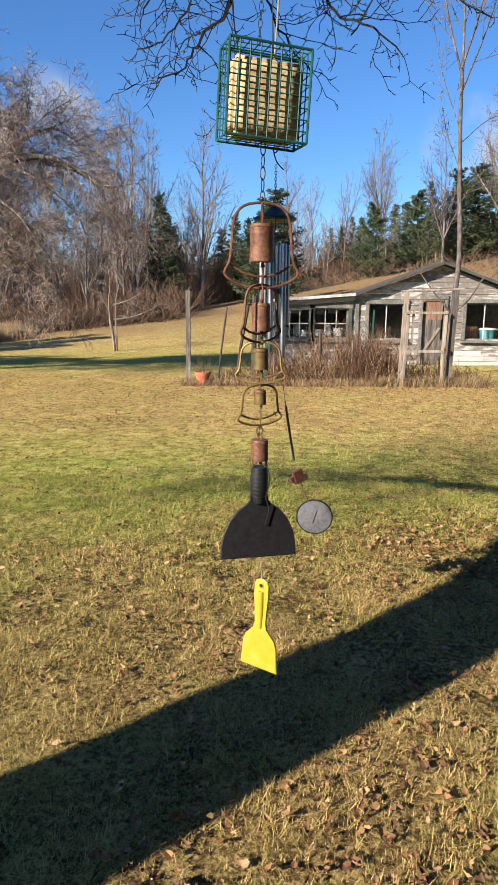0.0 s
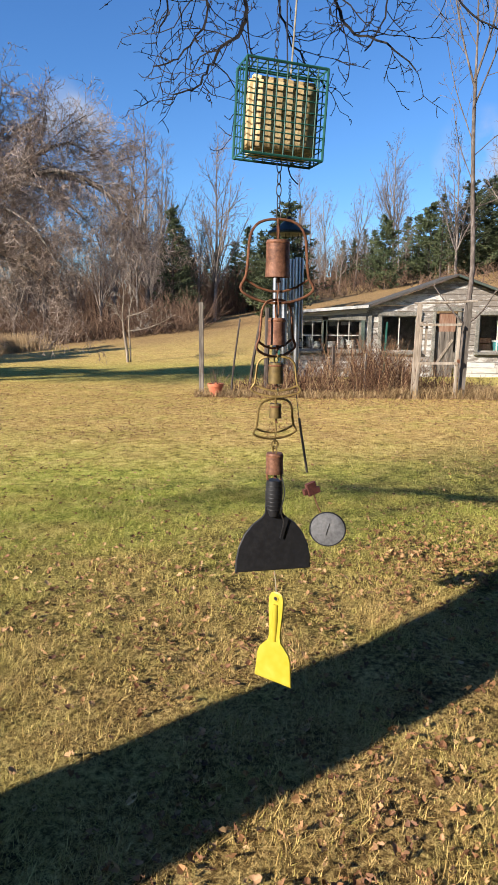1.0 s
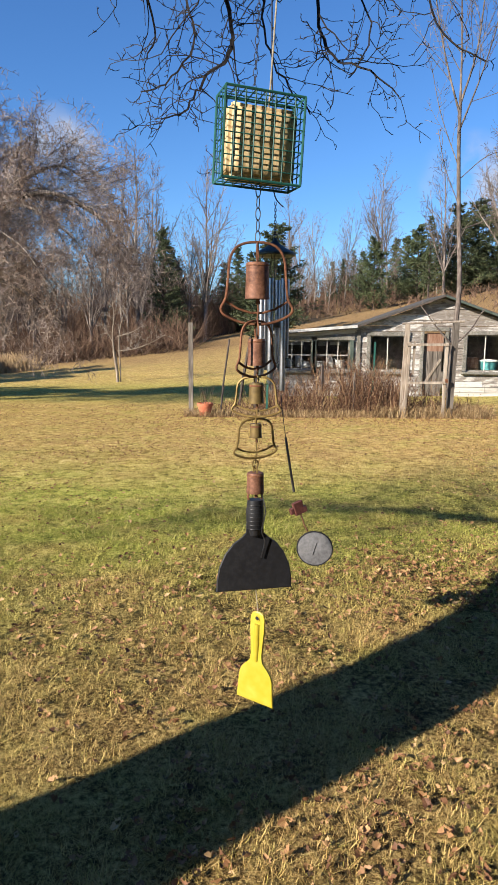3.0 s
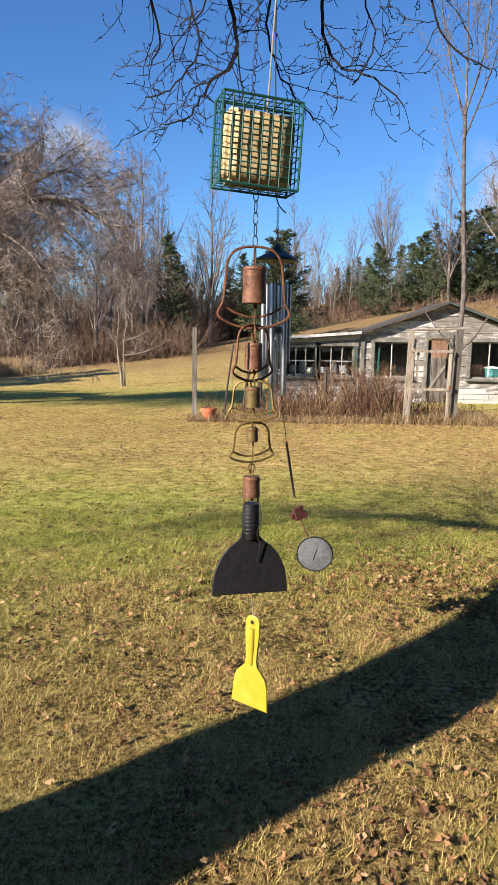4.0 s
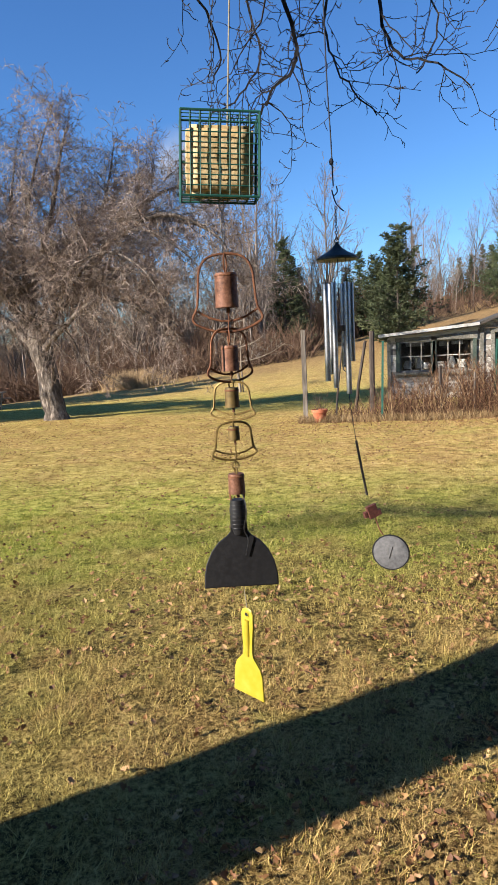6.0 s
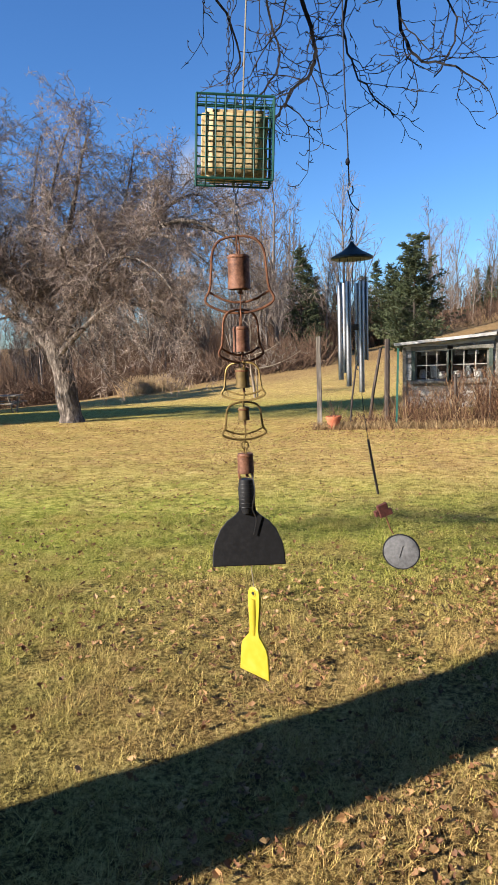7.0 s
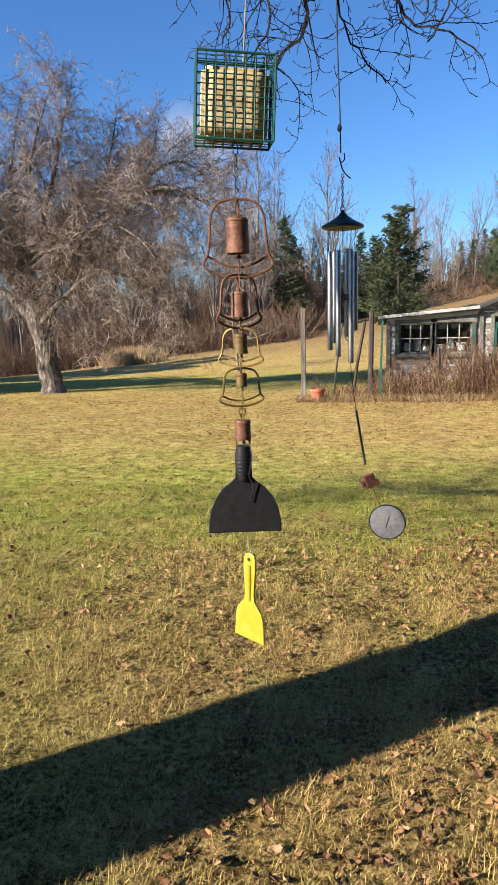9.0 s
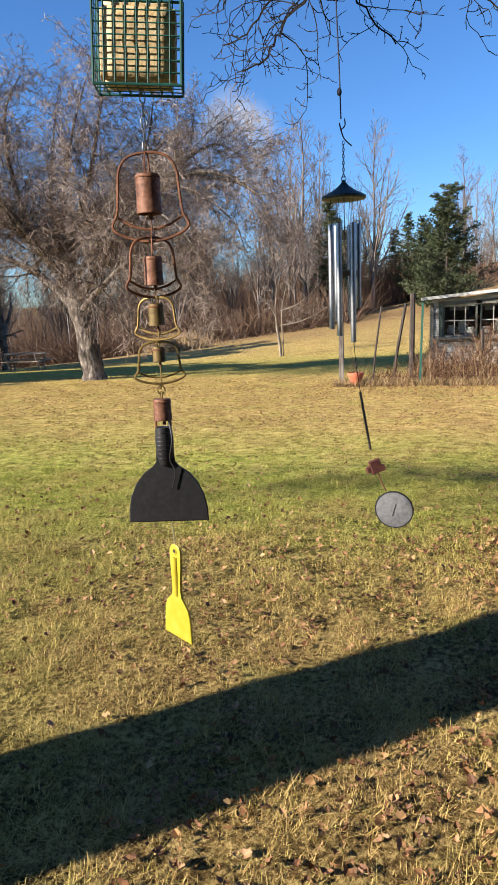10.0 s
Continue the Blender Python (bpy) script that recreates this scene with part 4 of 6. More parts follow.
def tall_tree(at):
    """The slim tree by the gate, bare to mid height, with a broom of upright limbs."""
    rng = random.Random(14)
    w, t = Geo(), Geo()
    ob = thing("slim_tree", Matrix.Translation(at), "tall slim bare tree with upright limbs beside the garden gate", "tree")
    spec = [(3.6, (0.2, 0.42), 30, 0.08, (0, 0, 0.4), 0.15), (5.0, (0.3, 0.5), 40, 0.12, (0, 0, 0.2), 0.15), (4.0, (0.3, 0.55), 40, 0.14, (0, 0, 0.1), 0.1)]
    stem = arc([(0, 0, -0.3), (0.02, 0, 1.2), (0.10, 0, 2.6), (0.0, 0, 4.2), (-0.08, 0, 5.6), (-0.1, 0, 6.6)], 4)
    w.tube(stem, [0.068 - 0.035 * i / len(stem) for i in range(len(stem))], 9)
    for pts, r in [([(-0.1, 0, 6.3), (-0.45, 0, 7.4), (-0.75, 0, 8.8), (-0.8, 0, 10.4)], 0.045), ([(-0.1, 0, 6.5), (-0.1, 0.1, 7.6), (-0.2, 0, 9.2), (-0.15, 0, 11)], 0.05), ([(-0.1, 0, 6.5), (0.2, 0, 7.6), (0.35, 0.1, 9), (0.5, 0, 10.6)], 0.045), ([(-0.08, 0, 6.0), (0.35, 0, 7.2), (0.7, 0, 8.6), (0.85, 0, 10)], 0.035), ([(-0.05, 0, 5.2), (-0.5, 0, 6.3), (-0.75, 0.1, 7.4)], 0.022), ([(0.0, 0, 4.4), (-0.35, 0, 5.2), (-0.55, 0, 6.0)], 0.02), ([(0.05, 0, 3.9), (0.9, 0, 4.2), (1.9, 0.1, 4.3)], 0.022), ([(0, 0, 5.0), (0.6, 0.2, 5.5), (1.3, 0.2, 5.7)], 0.018)]:
        ramify(rng, w, t, arc(pts, 4), r * 0.6, 0.006, 0, spec, 0.005)
    for pts in ([(0.05, 0, 1.35), (-0.35, -0.1, 1.75), (-0.75, -0.1, 2.25)], [(0.05, 0, 1.4), (0.35, -0.1, 1.7), (0.65, -0.1, 2.2)]):
        ramify(rng, w, t, arc(pts, 3), 0.03, 0.01, 0, spec[:1])
    part("trunk", w, M_BARK_SLIM, ob, "smooth brown-grey trunk", smooth=True)
    part("crown", t, M_BARK_SLIM, ob)
    few = Geo()
    for _ in range(260):
        c = Vector(rng.choice(t.v))
        if not 2.2 < c.z < 6.5:
            continue
        d1 = Vector((rng.gauss(0, 1), rng.gauss(0, 1), rng.gauss(-0.5, 1))).normalized() * rng.uniform(0.03, 0.07)
        d2 = d1.orthogonal().normalized() * 0.018
        few.add([c, c + d1 * 0.5 + d2, c + d1, c + d1 * 0.5 - d2], [(0, 1, 2, 3)])
    part("last_leaves", few, M_LITTER, ob, "few curled brown leaves")


def yard_tree():
    """The big tree beside the camera: its trunk throws the broad shadow, its twigs hang into view."""
    rng = random.Random(42)
    w, t = Geo(), Geo()
    bx, by = -2.7, 0.17
    ob = thing("yard_tree", Matrix.Translation((0, 0, 0)), "big dark tree whose knobbly bare twigs hang overhead", "tree")
    trunk = arc([(bx, by, -0.2), (bx, by, 0.4), (bx, by, 1.4), (bx + 0.02, by + 0.04, 2.3), (bx, by + 0.2, 2.8)])
    w.tube(trunk, [0.36 - 0.07 * min(1, i / 5) for i in range(len(trunk))], 14)
    big = [([(bx, by, 2.3), (-2.2, 1.2, 3.1), (-1.3, 2.6, 3.75), (-0.3, 3.25, 3.85), (0.1, 3.36, 3.87), (1.0, 4.0, 3.9), (2.4, 4.6, 4.1)], 0.13),
           ([(bx, by, 2.2), (-2.4, -0.25, 3.2), (-2.0, -0.8, 4.6), (-1.8, -1.1, 6.5)], 0.2),
           ([(bx, by, 2.3), (-2.1, 0.6, 3.4), (-1.4, 1.6, 4.4), (-0.6, 2.4, 5.2)], 0.12),
           ([(bx, by, 2.2), (-3.0, 0.6, 3.0), (-3.4, 1.1, 3.9), (-3.9, 1.9, 4.9)], 0.15),
           ([(bx, by, 2.5), (-4.6, -0.3, 4.2), (-6.8, -0.5, 4.8), (-8.6, -0.6, 5.1)], 0.05)]
    for pts, r in big:
        w.tube(arc(pts, 4), [r * (1 - 0.75 * i / (4 * len(pts) - 4)) for i in range(4 * len(pts) - 3)], 9)
    side = [(2.0, (0.25, 0.5), 50, 0.2, (0, 0, 0.1), 0.3), (4.0, (0.3, 0.5), 50, 0.2, (0, 0, 0), 0.2)]
    for pts, r in (big[1], big[3]):
        ramify(rng, w, t, arc(pts[1:], 3), r * 0.6, 0.03, 0, side, 0.006)
    dense = [(5.0, (0.25, 0.5), 50, 0.2, (0, 0, 0.05), 0.1), (8.0, (0.3, 0.55), 50, 0.2, (0, 0, 0), 0.15), (10.0, (0.3, 0.5), 50, 0.2, (0, 0, 0), 0.15)]
    ramify(rng, w, t, arc(big[4][0][1:], 3), 0.03, 0.012, 0, dense, 0.006)
    spec = [(8.0, (0.2, 0.42), 55, 0.3, (0, 0, -0.15), 0.1), (12.0, (0.2, 0.42), 55, 0.3, (0, 0, 0.25), 0.08), (22.0, (0.12, 0.26), 52, 0.3, (0, 0, 0.3), 0.15)]
    hang = [
        ([(-0.3, 3.25, 3.85), (-0.2, 3.65, 3.35), (-0.10, 3.9, 3.0), (-0.12, 3.9, 2.85), (-0.24, 3.9, 2.74), (-0.32, 3.9, 2.62), (-0.44, 3.9, 2.56)], 0.017),
        ([(0.1, 3.36, 3.87), (0.28, 3.75, 3.35), (0.34, 3.9, 3.0), (0.40, 3.9, 2.86), (0.58, 3.9, 2.80), (0.74, 3.95, 2.70)], 0.015),
        ([(-0.7, 3.0, 3.8), (-0.6, 3.5, 3.3), (-0.46, 3.75, 2.98), (-0.5, 3.78, 2.8)], 0.010),
        ([(0.9, 3.94, 3.9), (0.85, 4.1, 3.4), (0.98, 4.05, 3.02), (1.2, 4.0, 2.86)], 0.011),
        ([(0.3, 3.5, 3.87), (0.1, 3.8, 3.3), (0.06, 3.85, 2.95), (0.16, 3.8, 2.72), (0.3, 3.85, 2.58)], 0.010),
        ([(1.5, 4.2, 3.95), (1.55, 4.2, 3.4), (1.4, 4.1, 3.0), (1.5, 4.1, 2.86)], 0.010),
        ([(-0.2, 3.28, 3.85), (-0.35, 3.9, 3.3), (-0.28, 3.95, 2.98), (-0.4, 3.95, 2.78), (-0.55, 3.95, 2.7)], 0.009),
        ([(0.7, 3.8, 3.88), (0.55, 4.0, 3.3), (0.6, 4.0, 3.0), (0.5, 4.0, 2.8)], 0.008),
    ]
    for pts, r in hang:
        pts = arc(pts, 5)
        pts = [p + Vector((rng.gauss(0, 0.006), rng.gauss(0, 0.006), rng.gauss(0, 0.006))) for p in pts]
        ramify(rng, t, t, pts, r, 0.004, 2, [0, 0] + spec, 0.0026)
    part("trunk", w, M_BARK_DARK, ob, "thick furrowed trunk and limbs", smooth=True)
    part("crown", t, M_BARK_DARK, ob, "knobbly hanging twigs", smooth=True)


apple_tree((-8.3, 16.6, gz(-8.3, 16.6)))
_w, _t = bare_tree(61, 6.0, 0.24, [(2.6, (0.2, 0.42), 52, 0.18, (0, 0, 0.05), 0.2), (5.0, (0.3, 0.5), 50, 0.2, (0, 0, -0.1), 0.1), (5.0, (0.35, 0.6), 48, 0.2, (0, 0, 0), 0.1)], lean=0.1, fork=0.2, limbs=5, thin=0.009)
other = thing("apple_tree", Matrix.Translation((-20.4, 30.0, gz(-20.4, 30.0))), "second bare apple tree standing by the picnic table", "tree")
part("trunk", _w, M_BARK_APPLE, other)
part("crown", _t, M_TWIG_APPLE, other)
build_woods()
build_brush()
small_tree((-6.1, 29.0, gz(-6.1, 29.0)))
tall_tree((4.3, 16.0, gz(4.3, 16.0)))
yard_tree()


# ---- unseen wall and overhead slab, added to block sky light and deepen shade ----
back_block = part("house_wall", Geo().box((6.2, -1.7, 3.4), (13.6, 0.3, 7.2)), M_DARKWOOD)
tagged(back_block, "plain dark wall added out of view to block sky light", "wall", kind="structure")
top_block = part("porch_ceiling", Geo().box((3.7, 0.2, 2.85), (9.0, 3.5, 0.12)), M_DARKWOOD)
tagged(top_block, "plain dark slab added overhead out of view to block sky light", "ceiling", kind="structure")


# ---- shed ----
SHED = Vector((3.8, 19.0, gz(3.8, 19.0)))
TOPS = [(0.2, 1.43), (2.53, 1.62), (4.82, 2.44), (7.1, 1.62), (7.6, 1.5)]
OPEN = [(0.52, 1.36, 0.5, 1.3), (1.44, 2.37, 0.5, 1.31), (2.92, 3.86, 0.49, 1.44), (4.35, 4.91, -0.3, 1.57), (5.5, 6.52, 0.5, 1.48)]


def at_shed(g):
    g.v = [tuple(Vector(p) - SHED) for p in g.v]
    return g


def edge_x(z, left):
    """Where the roof line stands at height z, on its left or right slope."""
    pts = TOPS[:3] if left else TOPS[:1:-1]
    if z <= pts[0][1]:
        return pts[0][0]
    for (x0, z0), (x1, z1) in zip(pts, pts[1:]):
        if z0 <= z <= z1:
            return x0 + (x1 - x0) * (z - z0) / (z1 - z0)
    return pts[-1][0]


def build_shed():
    rng = random.Random(3)
    shed = thing("shed", Matrix.Translation(SHED), "weathered grey-white wooden shed with low gable roof and old windows", "shed")
    wall = part("front_wall", at_shed(Geo().box((3.9, 19.3, -0.33), (7.4, 0.5, 0.24))), M_DARKWOOD, shed, "front wall of peeling horizontal boards")
    z, n = -0.22, 0
    while z < 2.42:
        z1 = min(z + 0.148, 2.43)
        cuts = sorted((a - 0.02, b + 0.02) for a, b, c, d in OPEN if c - 0.03 < (z + z1) / 2 < d + 0.03)
        la, lb, ra, rb = edge_x(z, True), edge_x(z1, True), edge_x(z, False), edge_x(z1, False)
        marks = [(la, lb)] + [(v, v) for c in cuts for v in c] + [(ra, rb)]
        for (x0, x0t), (x1, x1t) in zip(marks[::2], marks[1::2]):
            split = [(x0, x0t), (x1, x1t)]
            if x1 - x0 > 2.6:
                m = x0 + (x1 - x0) * rng.uniform(0.35, 0.65)
                split.insert(1, (m, m))
            for (a, at), (b, bt) in zip(split, split[1:]):
                if b - a < 0.05 or bt <= at + 0.01:
                    continue
                j, gap = rng.uniform(-0.004, 0.004), 0.003
                f0, f1 = 18.968 + j, 18.986 + j
                v = [(a + gap, f0, z + 0.004), (b - gap, f0, z + 0.004), (bt - gap, f1, z1 - 0.002), (at + gap, f1, z1 - 0.002)]
                v += [(p[0], 19.1, p[2]) for p in v]
                g = Geo()
                g.add(v, [(0, 1, 2, 3), (7, 6, 5, 4), (0, 4, 5, 1), (1, 5, 6, 2), (2, 6, 7, 3), (3, 7, 4, 0)])
                part("board", at_shed(g), M_WHITEBOARD if (z < 0.05 and a > 4.8) else M_SIDING, wall)
        z = z1
    # other walls, floor, roof
    part("side_wall", at_shed(Geo().box((0.25, 19.85, 0.55), (0.1, 1.45, 1.7))), M_SIDING, shed)
    part("side_wall", at_shed(Geo().box((7.55, 19.9, 0.6), (0.1, 1.55, 1.8))), M_SIDING, shed)
    part("back_wall", at_shed(Geo().box((3.9, 20.6, 0.6), (7.2, 0.08, 1.8))), M_SIDING, shed)
    part("floor_boards", at_shed(Geo().box((3.9, 19.83, -0.26), (7.2, 1.4, 0.06))), M_DARKINT, shed)
    part("partition", at_shed(Geo().box((3.9, 20.36, 0.7), (7.1, 0.06, 1.5))), M_DARKINT, shed)

    def slab(a, b, thick, y0, y1):
        g = Geo()
        n_ = Vector((-(b[1] - a[1]), 0, b[0] - a[0])).normalized() * thick
        v = [Vector((p[0], y, p[1])) + k for y in (y0, y1) for p, k in ((a, Vector()), (b, Vector()), (b, n_), (a, n_))]
        g.add(v, [(0, 1, 2, 3), (7, 6, 5, 4), (0, 4, 5, 1), (1, 5, 6, 2), (2, 6, 7, 3), (3, 7, 4, 0)])
        return at_shed(g)

    roof = part("roof", slab((-0.02, 1.46), (2.53, 1.665), 0.05, 18.72, 21.0), M_MOSSROOF, shed, "low roof brown with moss and needles")
    for a, b in (((2.53, 1.665), (4.82, 2.475)), ((4.82, 2.475), (7.12, 1.665)), ((7.12, 1.665), (8.0, 1.52))):
        part("roof_slope", slab(a, b, 0.05, 18.72, 20.7), M_ROOF, roof)
    part("fascia", slab((-0.02, 1.435), (2.52, 1.64), 0.075, 18.67, 18.717), M_FASCIA, roof, "white fascia board")
    part("fascia", slab((2.54, 1.65), (4.82, 2.465), 0.03, 18.69, 18.717), M_DARKWOOD, roof)
    part("fascia", slab((4.82, 2.455), (7.1, 1.64), 0.045, 18.69, 18.717), M_GREENTRIM, roof, "green painted fascia")
    part("frieze", slab((0.25, 1.33), (2.5, 1.5), 0.1, 18.93, 18.96), M_WHITEBOARD, roof)
    # corner boards
    for x, h in ((2.6, 1.6), (0.24, 1.4)):
        part("corner_board", at_shed(Geo().box((x, 18.95, (h - 0.25) / 2), (0.1, 0.04, h + 0.2), bevel=0.005)), M_TRIM, shed)
    # windows
    for i, (a, b, c, d) in enumerate(OPEN):
        if i == 3:
            continue
        trim = M_GREENTRIM if i in (0, 1) else M_TRIM
        w = part("window", at_shed(Geo().box(((a + b) / 2, 18.95, d + 0.05), (b - a + 0.24, 0.06, 0.1), bevel=0.006)), M_TRIM, shed, "old window with thin glazing bars")
        part("sill", at_shed(Geo().box(((a + b) / 2, 18.93, c - 0.04), (b - a + 0.26, 0.12, 0.06), bevel=0.006)), M_TRIM, w)
        for x in (a - 0.05, b + 0.05):
            part("jamb", at_shed(Geo().box((x, 18.95, (c + d) / 2), (0.1, 0.055, d - c - 0.01), bevel=0.006)), trim if i < 2 else M_TRIM, w)
        cols = {0: 3, 1: 3, 2: 2, 4: 2}[i]
        rows = 2 if i < 2 else 1
        for k in range(cols + 1):
            x = a + 0.02 + (b - a - 0.04) * k / cols
            wid = 0.045 if k in (0, cols) else 0.02
            part("glazing_bar", at_shed(Geo().box((x, 19.03, (c + d) / 2), (wid, 0.035, d - c))), M_GREENTRIM if (i == 2 and k == 0) else (M_WHITEBOARD if 0 < k < cols else M_TRIM), w)
        for k in range(rows + 1):
            z = c + 0.02 + (d - c - 0.04) * k / rows
            part("rail", at_shed(Geo().box(((a + b) / 2, 19.034, z), (b - a, 0.03, 0.022 if 0 < k < rows else 0.04))), M_WHITEBOARD if 0 < k < rows else M_TRIM, w)
        for k in range(cols):
            for r in range(rows):
                x = a + (b - a) * (k + 0.5) / cols
                z = c + (d - c) * (r + 0.5) / rows
                p = part("pane", at_shed(Geo().box((x, 19.04, z), ((b - a) / cols - 0.02, 0.004, (d - c) / rows - 0.02))), M_GLASS, w)
                p.visible_shadow = False
    # door
    a, b, c, d = OPEN[3]
    door = part("door", at_shed(Geo().box(((a + b) / 2 + 0.03, 19.04, 1.28), (b - a - 0.1, 0.04, 0.5), bevel=0.004)), M_DOORWOOD, shed, "worn reddish plank door with diagonal brace")
    for k in range(4):
        part("plank", at_shed(Geo().box((a + 0.08 + 0.125 * k, 19.04, 0.4), (0.118, 0.035, 1.26), bevel=0.004)), M_OLDWOOD, door)
    part("brace", at_shed(Geo().box((a + 0.28, 19.01, 0.5), (0.06, 0.025, 0.75), Matrix.Rotation(radians(32), 4, "Y"))), M_PALEWOOD, door)
    part("header", at_shed(Geo().box(((a + b) / 2, 18.95, d + 0.05), (b - a + 0.2, 0.05, 0.1), bevel=0.005)), M_TRIM, door)
    for x in (a - 0.05, b + 0.05):
        part("door_jamb", at_shed(Geo().box((x, 18.95, (d - 0.25) / 2), (0.09, 0.05, d + 0.22), bevel=0.005)), M_TRIM, door)
    return shed


def shed_contents():
    """What shows through the panes."""
    rng = random.Random(8)
    for x in (0.95, 1.9):
        bench = thing("work_bench", Matrix.Translation((x, 19.45, -0.22)), "rough wooden bench inside the shed below a window", "bench", "benches in the shed")
        part("bench_top", Geo().box((0, 0, 0.76), (0.85, 0.45, 0.04), bevel=0.005), M_OLDWOOD, bench)
        for dx in (-0.38, 0.38):
            for dy in (-0.18, 0.18):
                part("leg", Geo().box((dx, dy, 0.37), (0.06, 0.06, 0.74)), M_OLDWOOD, bench)
    spots = [(0.72, 0.11, 0.22, 0), (1.0, 0.09, 0.30, 1), (1.22, 0.12, 0.16, 0), (1.62, 0.12, 0.16, 1), (1.88, 0.10, 0.3, 0), (2.16, 0.13, 0.2, 1)]
    for x, r, h, k in spots:
        y = 19.42 + rng.uniform(-0.06, 0.06)
        jar = thing("enamel_pail" if k else "white_jug", Matrix.Translation((x, y, 0.56)), "white enamel vessel standing on the shed bench", "vessel", "white vessels on the bench")
        prof = [(0, 0), (r * 0.8, 0), (r, h * 0.4), (r * (0.95 if k else 0.55), h * 0.9), (r * (1.05 if k else 0.6), h), (r * (0.95 if k else 0.5), h), (r * 0.7, h * 0.3), (0, h * 0.25)]
        part("body", Geo().lathe(prof, 14), M_ENAMEL, jar, smooth=True)
        part("handle", Geo().tube([(r, 0, h * 0.8), (r * 1.5, 0, h * 0.7), (r * 1.5, 0, h * 0.35), (r, 0, h * 0.25)], 0.008, 6), M_ENAMEL, jar)
    for x, w_, h in ((0.95, 0.5, 0.12), (1.72, 0.22, 0.16), (2.1, 0.3, 0.1)):
        b = part("paper_sign", Geo().box((0, 0, 0), (w_, 0.01, h)), M_ENAMEL)
        b.matrix_world = pose(x, 20.32, 1.2, 0, 0, 0)
        tagged(b, "pale sheet pinned to the shed's inner wall", "paper", "sheets on the inner wall")
    tub = thing("storage_tub", Matrix.Translation((6.25, 19.42, 0.42)), "teal plastic tub seen through the shed window", "tub")
    part("body", Geo().lathe([(0, 0), (0.2, 0), (0.24, 0.32), (0.26, 0.33), (0.25, 0.35), (0.22, 0.33), (0.18, 0.03), (0, 0.03)], 20), M_TEAL, tub, smooth=True)
    part("lid", Geo().lathe([(0, 0.40), (0.2, 0.385), (0.265, 0.36), (0.265, 0.345)], 20), M_ENAMEL, tub, "pale lid", smooth=True)
    shelf = thing("stand", Matrix.Translation((6.25, 19.42, -0.22)), "low wooden stand inside the shed", "stand")
    part("stand_top", Geo().box((0, 0, 0.62), (0.6, 0.5, 0.04)), M_OLDWOOD, shelf)
    for dx in (-0.26, 0.26):
        for dy in (-0.2, 0.2):
            part("leg", Geo().box((dx, dy, 0.3), (0.05, 0.05, 0.6)), M_OLDWOOD, shelf)
    can = thing("brown_crate", Matrix.Translation((5.75, 19.5, -0.22)), "tall brown wooden crate inside the shed", "crate")
    for k in range(7):
        part("slat", Geo().box((0, 0, 0.08 + 0.155 * k), (0.4, 0.35, 0.14), bevel=0.004), M_DOORWOOD, can)


